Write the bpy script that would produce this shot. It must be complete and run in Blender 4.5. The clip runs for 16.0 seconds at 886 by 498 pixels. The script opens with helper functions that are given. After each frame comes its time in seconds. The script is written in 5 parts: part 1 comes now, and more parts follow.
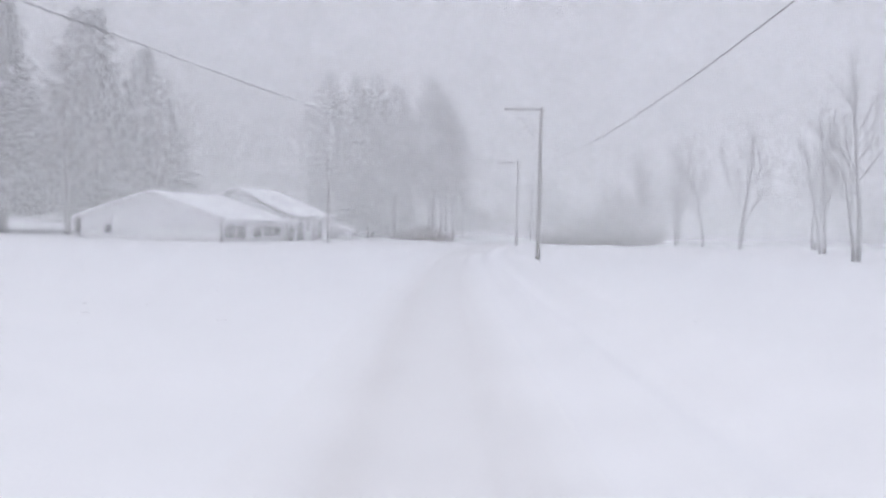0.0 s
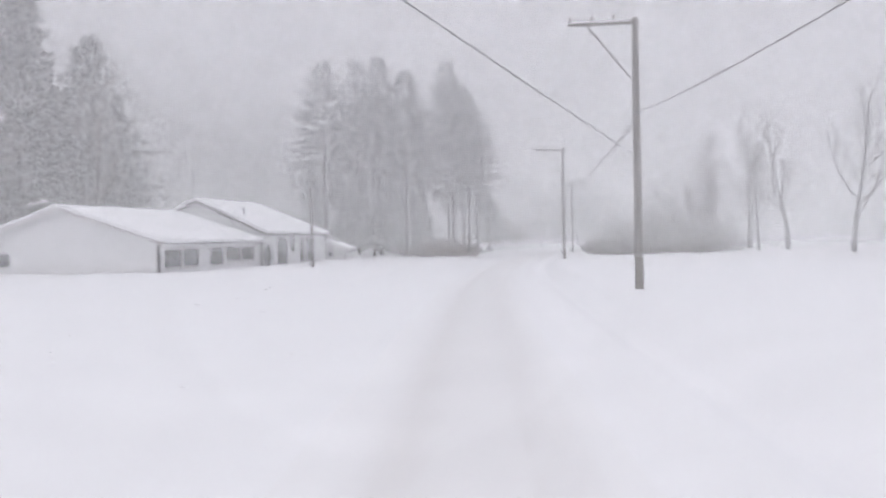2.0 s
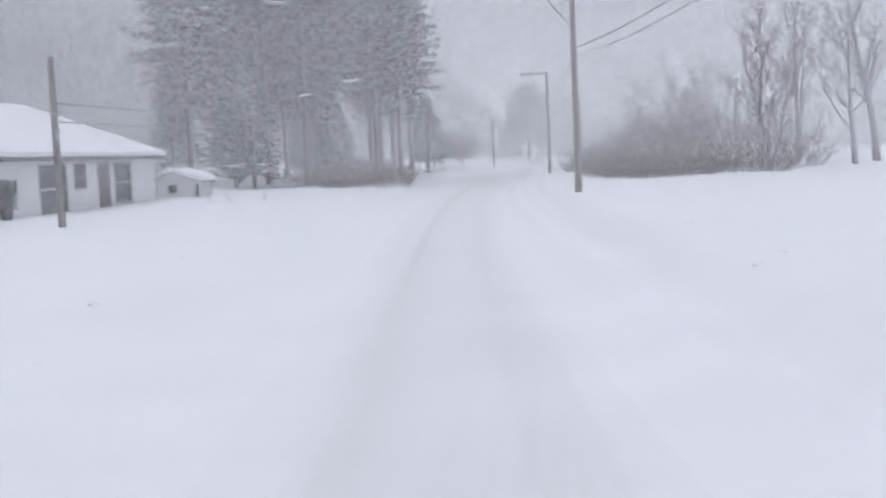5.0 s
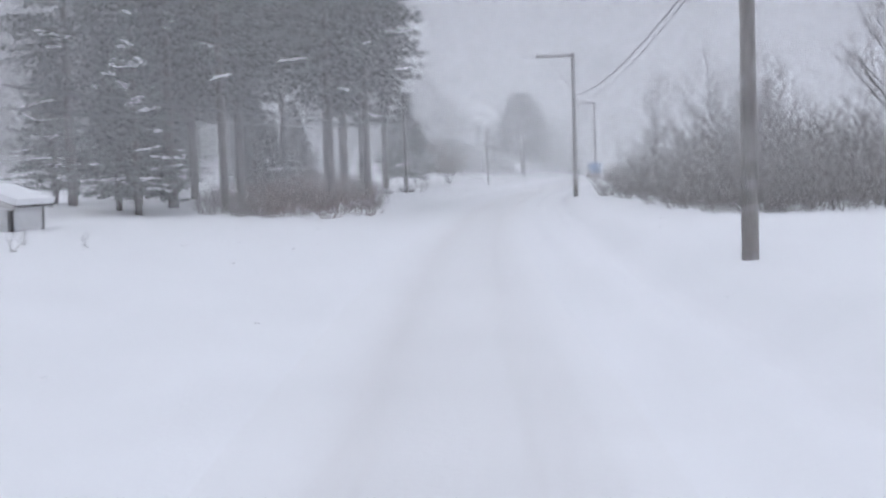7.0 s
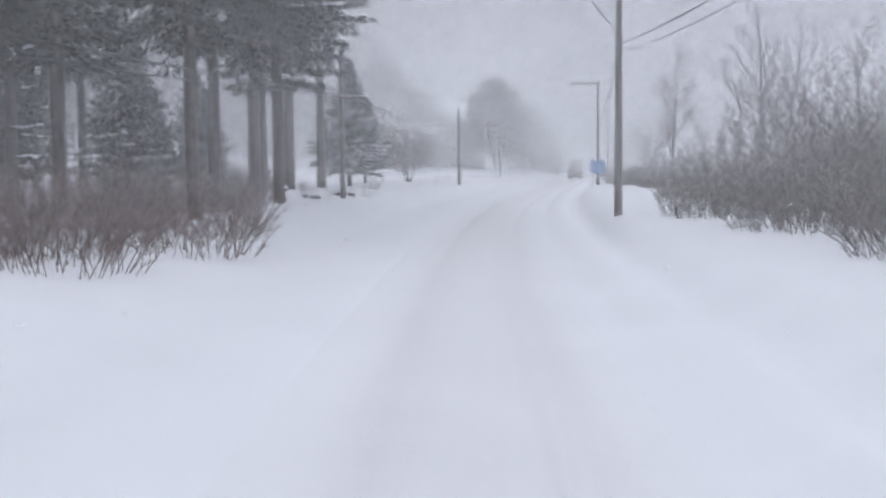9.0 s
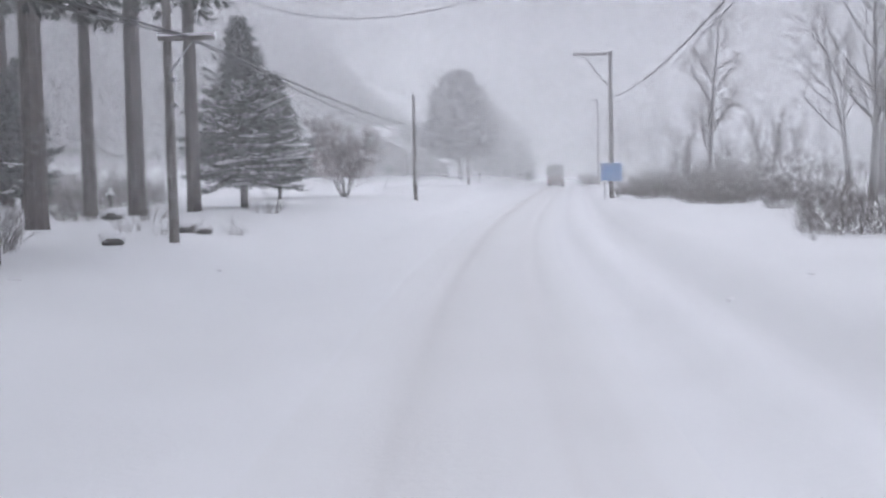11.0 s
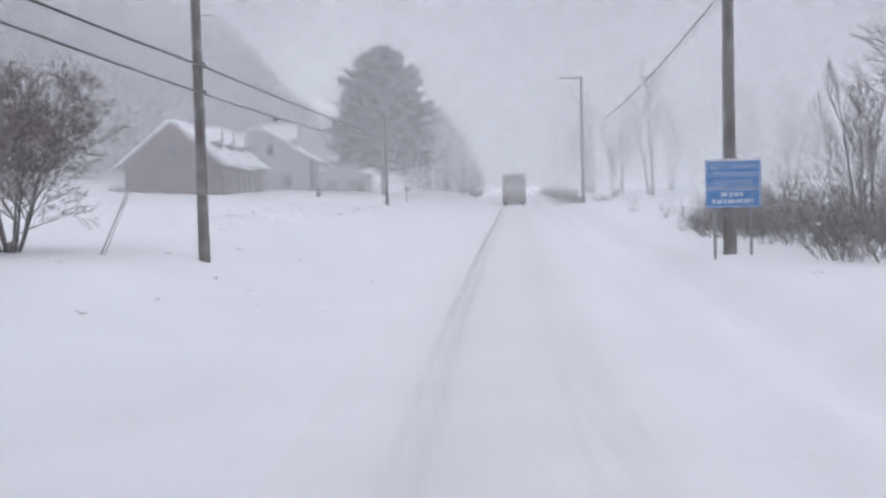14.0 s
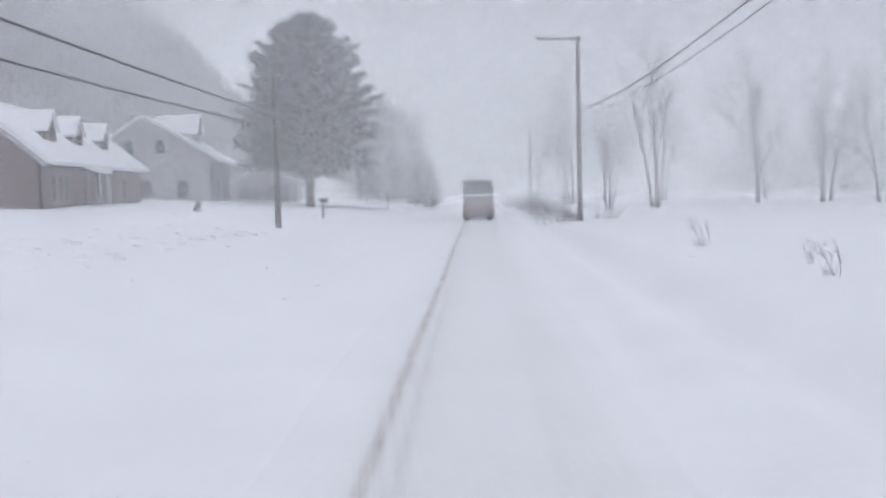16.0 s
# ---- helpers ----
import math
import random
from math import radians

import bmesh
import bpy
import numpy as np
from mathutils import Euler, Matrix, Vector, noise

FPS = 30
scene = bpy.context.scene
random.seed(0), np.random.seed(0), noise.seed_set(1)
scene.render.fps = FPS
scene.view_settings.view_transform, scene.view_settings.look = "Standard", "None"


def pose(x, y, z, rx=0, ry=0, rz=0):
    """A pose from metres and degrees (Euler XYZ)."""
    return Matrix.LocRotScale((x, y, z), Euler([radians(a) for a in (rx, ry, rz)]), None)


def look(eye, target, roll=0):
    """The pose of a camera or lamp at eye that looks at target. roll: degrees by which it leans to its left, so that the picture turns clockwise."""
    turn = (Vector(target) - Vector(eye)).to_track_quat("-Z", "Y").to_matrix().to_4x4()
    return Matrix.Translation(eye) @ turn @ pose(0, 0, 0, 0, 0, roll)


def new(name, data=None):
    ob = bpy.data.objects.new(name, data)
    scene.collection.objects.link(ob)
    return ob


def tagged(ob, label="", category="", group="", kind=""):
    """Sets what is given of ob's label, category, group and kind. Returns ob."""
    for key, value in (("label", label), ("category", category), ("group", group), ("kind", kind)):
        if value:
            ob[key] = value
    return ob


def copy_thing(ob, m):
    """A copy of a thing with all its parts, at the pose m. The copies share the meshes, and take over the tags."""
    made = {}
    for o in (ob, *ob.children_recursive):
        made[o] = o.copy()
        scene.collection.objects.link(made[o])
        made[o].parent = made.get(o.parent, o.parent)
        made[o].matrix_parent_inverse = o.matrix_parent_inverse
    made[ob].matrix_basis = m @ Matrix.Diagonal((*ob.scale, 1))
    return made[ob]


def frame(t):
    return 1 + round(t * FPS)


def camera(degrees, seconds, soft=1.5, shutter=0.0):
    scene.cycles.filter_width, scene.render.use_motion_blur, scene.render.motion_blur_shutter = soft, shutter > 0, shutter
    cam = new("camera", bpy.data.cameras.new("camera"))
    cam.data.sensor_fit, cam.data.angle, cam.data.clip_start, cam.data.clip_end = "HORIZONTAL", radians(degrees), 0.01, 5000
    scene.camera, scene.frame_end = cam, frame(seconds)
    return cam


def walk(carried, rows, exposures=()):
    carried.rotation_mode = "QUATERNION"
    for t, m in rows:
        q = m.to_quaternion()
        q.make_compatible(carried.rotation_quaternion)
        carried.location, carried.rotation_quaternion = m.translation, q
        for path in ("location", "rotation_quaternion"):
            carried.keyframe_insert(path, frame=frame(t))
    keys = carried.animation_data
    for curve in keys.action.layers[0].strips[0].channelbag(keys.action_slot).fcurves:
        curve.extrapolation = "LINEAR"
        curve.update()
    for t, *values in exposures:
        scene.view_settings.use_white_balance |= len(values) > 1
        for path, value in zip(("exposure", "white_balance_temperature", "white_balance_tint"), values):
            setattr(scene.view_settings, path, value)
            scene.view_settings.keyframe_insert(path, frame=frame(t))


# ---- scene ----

# ---- the camera and its drive ----
cam = camera(43.0, 16.0, soft=2.8, shutter=0.0)
PATH = [
(0, pose(-0.16, 1.28, 2.51, 88.91, -1.31, 8.13)),
    (0.5, pose(-1.38, 9.32, 2.49, 87.42, -0.02, 8.83)),
    (1, pose(-2.58, 17.33, 2.50, 87.44, 1.10, 8.42)),
    (1.5, pose(-3.78, 25.31, 2.50, 87.45, 1.62, 8.89)),
    (2, pose(-4.86, 33.27, 2.51, 89.54, 1.14, 9.26)),
    (2.5, pose(-6.06, 41.25, 2.50, 88.16, 0.80, 8.73)),
    (3, pose(-7.06, 49.20, 2.49, 87.90, 3.57, 7.82)),
    (3.5, pose(-8.10, 57.13, 2.50, 86.51, 3.51, 7.26)),
    (4, pose(-9.12, 65.04, 2.50, 85.96, 3.39, 6.62)),
    (6.4, pose(-13.55, 103.08, 2.53, 84.65, 1.29, 5.03)),
    (6.5, pose(-13.69, 104.58, 2.54, 84.77, 1.19, 5.01)),
    (7, pose(-14.21, 112.09, 2.43, 86.06, 1.87, 5.10)),
    (7.5, pose(-14.93, 119.77, 2.50, 85.91, 1.06, 4.58)),
    (8.1, pose(-15.66, 129.02, 2.50, 85.58, 0.13, 4.11)),
    (10.5, pose(-17.35, 166.35, 2.48, 86.17, 1.57, 1.56)),
    (11, pose(-17.43, 174.16, 2.52, 86.09, 1.20, 1.28)),
    (12, pose(-17.26, 189.92, 2.52, 86.05, 1.13, 0.50)),
    (12.5, pose(-17.07, 197.90, 2.52, 85.79, 0.84, 0.08)),
    (13, pose(-16.78, 205.85, 2.49, 86.31, 0.61, -0.43)),
    (13.5, pose(-16.30, 213.71, 2.48, 86.60, 0.74, -0.87)),
    (14.5, pose(-15.29, 229.31, 2.42, 86.82, 1.88, -2.56)),
    (15, pose(-14.62, 236.92, 2.49, 87.00, 1.66, -2.94)),
    (15.5, pose(-13.92, 244.51, 2.50, 87.11, 1.50, -3.39)),
    (16, pose(-13.20, 252.14, 2.51, 87.04, 1.26, -3.71)),
]
walk(cam, PATH, exposures=[(0, -0.02, 6550, 10), (0.6, 0.15, 6650, 10), (1.5, 0.28, 6850, 10), (2.0, 0.13, 6900, 10), (3.0, 0.06, 6850, 10), (4, 0.1, 6650, 10), (6.4, 0.1, 6350, 8), (8.2, 0.13, 6350, 8), (10.4, 0.26, 6500, 10), (12.5, 0.29, 6500, 10), (14.0, 0.26, 6500, 9), (16, 0.27, 6450, 8)])

# ---- light: overcast winter day in blowing snow ----
world = bpy.data.worlds.new("overcast_sky")
scene.world = world
world.use_nodes = True
wn, wl = world.node_tree.nodes, world.node_tree.links
wn.clear()
sky = wn.new("ShaderNodeTexSky")
sky.sky_type = "NISHITA"
sky.sun_disc = False
sky.sun_elevation, sky.sun_rotation = radians(40), radians(200)
sky.air_density, sky.dust_density, sky.ozone_density = 1.5, 6.0, 1.0
deck = wn.new("ShaderNodeMix")
deck.data_type = "RGBA"
deck.inputs["Factor"].default_value = 0.93
deck.inputs["B"].default_value = (6.45, 6.72, 7.7, 1)
sky_out = wn.new("ShaderNodeBackground")
sky_out.inputs["Strength"].default_value = 0.119
wout = wn.new("ShaderNodeOutputWorld")
wl.new(sky.outputs[0], deck.inputs["A"])
wl.new(deck.outputs["Result"], sky_out.inputs[0])
wl.new(sky_out.outputs[0], wout.inputs[0])
sun_data = bpy.data.lights.new("sun", "SUN")
sun_data.energy, sun_data.angle, sun_data.color = 0.5, radians(60), (1.0, 0.97, 0.94)
sun = new("sun", sun_data)
sun.matrix_world = look((0, 0, 0), (0.35, 0.75, -1.6))
scene.cycles.transparent_max_bounces = 96


# ---- materials ----
def mat(name, color, rough=0.7, metal=0.0, var=0.25, scale=4.0, bump=0.3, fine=40.0, second=None, mix=(0.45, 0.6), spec=0.3, stretch=(1, 1, 1), snow=0.0):
    """Two scales of colour variation, a fine relief, an optional second colour in patches and wind-driven snow stuck on."""
    m = bpy.data.materials.new(name)
    m.use_nodes = True
    n, l = m.node_tree.nodes, m.node_tree.links
    b = n["Principled BSDF"]
    b.inputs["Roughness"].default_value = rough
    b.inputs["Metallic"].default_value = metal
    b.inputs["Specular IOR Level"].default_value = spec
    tc = n.new("ShaderNodeTexCoord")
    mp = n.new("ShaderNodeMapping")
    mp.inputs["Scale"].default_value = stretch
    l.new(tc.outputs["Object"], mp.inputs[0])
    info = n.new("ShaderNodeObjectInfo")
    coarse = n.new("ShaderNodeTexNoise")
    coarse.inputs["Scale"].default_value = scale
    coarse.inputs["Detail"].default_value = 5
    grain = n.new("ShaderNodeTexNoise")
    grain.inputs["Scale"].default_value = fine
    grain.inputs["Detail"].default_value = 3
    for t in (coarse, grain):
        l.new(mp.outputs[0], t.inputs["Vector"])
    add = n.new("ShaderNodeMath")
    add.operation = "MULTIPLY_ADD"
    add.inputs[1].default_value = 0.35
    l.new(grain.outputs[0], add.inputs[0])
    l.new(coarse.outputs[0], add.inputs[2])
    add2 = n.new("ShaderNodeMath")
    add2.operation = "MULTIPLY_ADD"
    add2.inputs[1].default_value = 0.12
    l.new(info.outputs["Random"], add2.inputs[0])
    l.new(add.outputs[0], add2.inputs[2])
    ramp = n.new("ShaderNodeValToRGB")
    lo = [max(0.0, c * (1 - var)) for c in color]
    hi = [min(1.0, c * (1 + var)) for c in color]
    ramp.color_ramp.elements[0].position, ramp.color_ramp.elements[1].position = 0.45, 0.95
    ramp.color_ramp.elements[0].color, ramp.color_ramp.elements[1].color = (*lo, 1), (*hi, 1)
    l.new(add2.outputs[0], ramp.inputs[0])
    col = ramp.outputs[0]

    def patch(col, other, lo_, hi_, sc):
        nz = n.new("ShaderNodeTexNoise")
        nz.inputs["Scale"].default_value = sc
        nz.inputs["Detail"].default_value = 4
        l.new(tc.outputs["Object"], nz.inputs["Vector"])
        st = n.new("ShaderNodeMapRange")
        st.inputs["From Min"].default_value, st.inputs["From Max"].default_value = lo_, hi_
        l.new(nz.outputs[0], st.inputs[0])
        mx = n.new("ShaderNodeMix")
        mx.data_type = "RGBA"
        l.new(st.outputs[0], mx.inputs["Factor"])
        l.new(col, mx.inputs["A"])
        mx.inputs["B"].default_value = (*other, 1)
        return mx.outputs["Result"]

    if second:
        col = patch(col, second, mix[0], mix[1], scale * 0.6)
    if snow:
        col = patch(col, (0.42, 0.42, 0.44), 0.6 - snow * 0.2, 0.85 - snow * 0.2, 9.0)
    l.new(col, b.inputs["Base Color"])
    bp = n.new("ShaderNodeBump")
    bp.inputs["Strength"].default_value = bump
    bp.inputs["Distance"].default_value = 0.03
    l.new(add.outputs[0], bp.inputs["Height"])
    l.new(bp.outputs[0], b.inputs["Normal"])
    return m


SNOW = mat("fresh_snow", (0.86, 0.865, 0.89), 0.75, var=0.035, scale=0.35, bump=0.5, fine=9.0, spec=0.2)
SNOW_CAP = mat("lodged_snow", (0.86, 0.865, 0.89), 0.8, var=0.04, scale=3, bump=0.4, fine=20)
BARK = mat("pine_bark", (0.075, 0.063, 0.058), 0.9, var=0.65, scale=5, bump=0.9, fine=26, stretch=(1, 1, 0.25), snow=0.25)
GREY_BARK = mat("grey_bark", (0.11, 0.1, 0.095), 0.9, var=0.35, scale=6, bump=0.7, fine=30, stretch=(1, 1, 0.3), snow=0.3)
# two pale barks: stuck snow, plus the fading of haze put into the colour
RIMED_HAZED_BARK = mat("rimed_hazed_bark", (0.2, 0.195, 0.195), 0.9, var=0.35, scale=6, bump=0.7, fine=30, stretch=(1, 1, 0.3), snow=0.6)
RIMED_HAZED_TWIG = mat("rimed_hazed_twig_bark", (0.24, 0.225, 0.22), 0.85, var=0.35, scale=3, bump=0.2, fine=25, snow=0.5)
BRUSH_TWIG = mat("snow_dusted_twig_bark", (0.21, 0.19, 0.185), 0.85, var=0.35, scale=3, bump=0.2, fine=25, snow=0.35)
TWIG = mat("twig_bark", (0.13, 0.105, 0.09), 0.85, var=0.35, scale=3, bump=0.2, fine=25)
RUSSET_TWIG = mat("russet_twig_bark", (0.165, 0.125, 0.118), 0.85, var=0.35, scale=3, bump=0.2, fine=25, snow=0.1)
NEEDLE = mat("spruce_needles", (0.052, 0.064, 0.06), 0.75, var=0.5, scale=1.2, bump=0.2, fine=12, second=(0.25, 0.265, 0.27), mix=(0.68, 0.9))
PINE_NEEDLE = mat("pine_needles", (0.026, 0.034, 0.031), 0.75, var=0.5, scale=0.8, bump=0.2, fine=9, second=(0.11, 0.12, 0.125), mix=(0.72, 0.95))
POLE = mat("weathered_pole_wood", (0.17, 0.157, 0.15), 0.85, var=0.45, scale=4, bump=0.8, fine=40, stretch=(1, 1, 0.12), second=(0.34, 0.335, 0.34), mix=(0.5, 0.72))
METAL = mat("galvanised_steel", (0.32, 0.33, 0.34), 0.5, 0.7, var=0.2, scale=8)
CABLE = mat("black_cable", (0.035, 0.035, 0.04), 0.6, var=0.2, scale=1)
PORCELAIN = mat("brown_porcelain", (0.12, 0.08, 0.07), 0.35, var=0.2)
SIGN_BLUE = mat("blue_sign_sheeting", (0.06, 0.22, 0.53), 0.45, var=0.12, scale=2.5, bump=0.05, second=(0.2, 0.36, 0.6), mix=(0.6, 0.85))
SIGN_WHITE = mat("white_sign_legend", (0.5, 0.58, 0.7), 0.5, var=0.06)
TAN_SIDING = mat("rose_tan_siding", (0.2, 0.145, 0.14), 0.8, var=0.12, scale=1.5, bump=0.4, stretch=(0.3, 0.3, 5), fine=6)
GREY_SIDING = mat("pale_grey_siding", (0.46, 0.45, 0.46), 0.8, var=0.08, scale=1.5, bump=0.4, stretch=(0.3, 0.3, 5), fine=6)
WHITE_SIDING = mat("white_siding", (0.7, 0.7, 0.71), 0.75, var=0.07, scale=1.5, bump=0.4, stretch=(0.3, 0.3, 5), fine=6)
TRIM = mat("dull_trim_paint", (0.5, 0.48, 0.48), 0.6, var=0.05)
GLASS = mat("dark_window_glass", (0.05, 0.055, 0.065), 0.08, var=0.2, scale=0.5, bump=0.0, spec=0.6)
SHINGLE = mat("dark_shingles", (0.09, 0.085, 0.085), 0.9, var=0.3, scale=6, bump=0.5)
DARK_PANEL = mat("dark_weathered_panel", (0.12, 0.11, 0.11), 0.7, var=0.3, scale=2)
TRUCK_PAINT = mat("road_grimed_truck_paint", (0.1, 0.092, 0.095), 0.7, var=0.3, scale=1.4, second=(0.25, 0.24, 0.24), mix=(0.55, 0.8), bump=0.2)
TRUCK_CRUST = mat("dirty_snow_crust", (0.3, 0.265, 0.26), 0.85, var=0.15, scale=2.0, bump=0.5, fine=14)
RUBBER = mat("tyre_rubber", (0.03, 0.03, 0.032), 0.8, var=0.3, snow=0.35)
WOODS = mat("far_woods_bark", (0.075, 0.07, 0.068), 0.9, var=0.4, scale=0.2, bump=0.2, fine=3)
STONE = mat("field_stone", (0.13, 0.125, 0.125), 0.85, var=0.35, scale=2.5, bump=0.8)
LAMP_RED = mat("red_lamp_lens", (0.3, 0.03, 0.03), 0.3, var=0.1)


def road_material():
    """Packed snow: pale, streaked along the lane, with grit and slush in the wheel ruts."""
    m = mat("packed_road_snow", (0.86, 0.862, 0.882), 0.75, var=0.035, scale=0.35, bump=0.5, fine=9.0, spec=0.2)
    n, l = m.node_tree.nodes, m.node_tree.links
    b = n["Principled BSDF"]
    old = b.inputs["Base Color"].links[0].from_socket
    grit = n.new("ShaderNodeAttribute")
    grit.attribute_name = "grit"
    tc = n.new("ShaderNodeTexCoord")
    mp = n.new("ShaderNodeMapping")
    mp.inputs["Scale"].default_value = (7.0, 0.05, 1)
    nz = n.new("ShaderNodeTexNoise")
    nz.inputs["Scale"].default_value, nz.inputs["Detail"].default_value = 1.6, 6
    l.new(tc.outputs["Object"], mp.inputs[0])
    l.new(mp.outputs[0], nz.inputs["Vector"])
    mul = n.new("ShaderNodeMath")
    mul.operation = "MULTIPLY"
    st = n.new("ShaderNodeMapRange")
    st.inputs["From Min"].default_value, st.inputs["From Max"].default_value = -0.25, 0.62
    l.new(nz.outputs[0], st.inputs[0])
    l.new(st.outputs[0], mul.inputs[0])
    l.new(grit.outputs["Fac"], mul.inputs[1])
    mx = n.new("ShaderNodeMix")
    mx.data_type = "RGBA"
    mx.inputs["B"].default_value = (0.36, 0.31, 0.285, 1)
    l.new(mul.outputs[0], mx.inputs["Factor"])
    l.new(old, mx.inputs["A"])
    l.new(mx.outputs["Result"], b.inputs["Base Color"])
    return m


ROAD_SNOW = road_material()


def veil_material():
    """A thin curtain of blown snow: mostly clear air, with white flakes that scatter the daylight, denser in drifts."""
    m = bpy.data.materials.new("blown_snow")
    m.use_nodes = True
    n, l = m.node_tree.nodes, m.node_tree.links
    n.clear()
    out = n.new("ShaderNodeOutputMaterial")
    clear = n.new("ShaderNodeBsdfTransparent")
    dif = n.new("ShaderNodeBsdfDiffuse")
    tra = n.new("ShaderNodeBsdfTranslucent")
    for s in (dif, tra):
        s.inputs["Color"].default_value = (0.96, 0.96, 0.97, 1)
    both = n.new("ShaderNodeMixShader")
    l.new(dif.outputs[0], both.inputs[1])
    l.new(tra.outputs[0], both.inputs[2])
    tc = n.new("ShaderNodeTexCoord")
    mp = n.new("ShaderNodeMapping")
    mp.inputs["Scale"].default_value = (1, 1, 1.6)
    nz = n.new("ShaderNodeTexNoise")
    nz.inputs["Scale"].default_value, nz.inputs["Detail"].default_value = 0.06, 3
    l.new(tc.outputs["Object"], mp.inputs[0])
    l.new(mp.outputs[0], nz.inputs["Vector"])
    st = n.new("ShaderNodeMapRange")
    st.inputs["From Min"].default_value, st.inputs["From Max"].default_value = 0.25, 0.75
    st.inputs["To Min"].default_value, st.inputs["To Max"].default_value = 0.04, 0.085
    l.new(nz.outputs[0], st.inputs[0])
    sep = n.new("ShaderNodeSeparateXYZ")
    l.new(tc.outputs["Object"], sep.inputs[0])
    top = n.new("ShaderNodeMapRange")
    top.interpolation_type = "SMOOTHSTEP"
    top.inputs["From Min"].default_value, top.inputs["From Max"].default_value = 70.0, 118.0
    top.inputs["To Min"].default_value, top.inputs["To Max"].default_value = 1.0, 0.0
    l.new(sep.outputs["Z"], top.inputs[0])
    low = n.new("ShaderNodeMapRange")
    low.interpolation_type = "SMOOTHSTEP"
    low.inputs["From Min"].default_value, low.inputs["From Max"].default_value = 0.5, 2.6
    l.new(sep.outputs["Z"], low.inputs[0])
    # the cloud hangs low and hides the tops of the hills
    cloud = n.new("ShaderNodeMapRange")
    cloud.interpolation_type = "SMOOTHSTEP"
    cloud.inputs["From Min"].default_value, cloud.inputs["From Max"].default_value = 22.0, 50.0
    cloud.inputs["To Min"].default_value, cloud.inputs["To Max"].default_value = 1.0, 3.6
    l.new(sep.outputs["Z"], cloud.inputs[0])
    deck_ = n.new("ShaderNodeMath")
    deck_.operation = "MULTIPLY"
    l.new(top.outputs[0], deck_.inputs[0])
    l.new(cloud.outputs[0], deck_.inputs[1])
    band = n.new("ShaderNodeMath")
    band.operation = "MULTIPLY"
    l.new(deck_.outputs[0], band.inputs[0])
    l.new(low.outputs[0], band.inputs[1])
    gust = n.new("ShaderNodeMapRange")
    gust.interpolation_type = "SMOOTHSTEP"
    gust.inputs["From Min"].default_value, gust.inputs["From Max"].default_value = 190.0, 290.0
    gust.inputs["To Min"].default_value, gust.inputs["To Max"].default_value = 0.62, 1.0
    l.new(sep.outputs["Y"], gust.inputs[0])
    squall = n.new("ShaderNodeMapRange")
    squall.interpolation_type = "SMOOTHSTEP"
    squall.inputs["From Min"].default_value, squall.inputs["From Max"].default_value = 45.0, 105.0
    squall.inputs["To Min"].default_value, squall.inputs["To Max"].default_value = 1.4, 1.0
    l.new(sep.outputs["Y"], squall.inputs[0])
    gusts = n.new("ShaderNodeMath")
    gusts.operation = "MULTIPLY"
    l.new(gust.outputs[0], gusts.inputs[0])
    l.new(squall.outputs[0], gusts.inputs[1])
    # haze density tuned across the valley: thinner on the left, thicker over the field
    cross_haze = n.new("ShaderNodeMapRange")
    cross_haze.interpolation_type = "SMOOTHSTEP"
    cross_haze.inputs["From Min"].default_value, cross_haze.inputs["From Max"].default_value = -24.0, 10.0
    cross_haze.inputs["To Min"].default_value, cross_haze.inputs["To Max"].default_value = 0.7, 1.3
    l.new(sep.outputs["X"], cross_haze.inputs[0])
    reach = n.new("ShaderNodeMapRange")
    reach.interpolation_type = "SMOOTHSTEP"
    reach.inputs["From Min"].default_value, reach.inputs["From Max"].default_value = 120.0, 220.0
    l.new(sep.outputs["Y"], reach.inputs[0])
    side = n.new("ShaderNodeMix")
    side.data_type = "FLOAT"
    side.inputs["A"].default_value = 1.0
    l.new(reach.outputs[0], side.inputs["Factor"])
    rim = n.new("ShaderNodeMapRange")
    rim.interpolation_type = "SMOOTHSTEP"
    rim.inputs["From Min"].default_value, rim.inputs["From Max"].default_value = -75.0, -30.0
    rim.inputs["To Min"].default_value, rim.inputs["To Max"].default_value = 2.0, 1.0
    l.new(sep.outputs["X"], rim.inputs[0])
    side_haze = n.new("ShaderNodeMath")
    side_haze.operation = "MULTIPLY"
    l.new(cross_haze.outputs[0], side_haze.inputs[0])
    l.new(rim.outputs[0], side_haze.inputs[1])
    l.new(side_haze.outputs[0], side.inputs["B"])
    field = n.new("ShaderNodeMath")
    field.operation = "MULTIPLY"
    l.new(gusts.outputs[0], field.inputs[0])
    l.new(side.outputs["Result"], field.inputs[1])
    drift = n.new("ShaderNodeMath")
    drift.operation = "MULTIPLY"
    l.new(st.outputs[0], drift.inputs[0])
    l.new(field.outputs[0], drift.inputs[1])
    gap = n.new("ShaderNodeAttribute")
    gap.attribute_name = "thinning"
    part_ = n.new("ShaderNodeMath")
    part_.operation = "MULTIPLY"
    l.new(gap.outputs["Fac"], part_.inputs[0])
    l.new(drift.outputs[0], part_.inputs[1])
    thin = n.new("ShaderNodeMath")
    thin.operation = "MULTIPLY"
    l.new(part_.outputs[0], thin.inputs[0])
    l.new(band.outputs[0], thin.inputs[1])
    mix = n.new("ShaderNodeMixShader")
    l.new(thin.outputs[0], mix.inputs[0])
    l.new(clear.outputs[0], mix.inputs[1])
    l.new(both.outputs[0], mix.inputs[2])
    l.new(mix.outputs[0], out.inputs[0])
    return m


VEIL = veil_material()


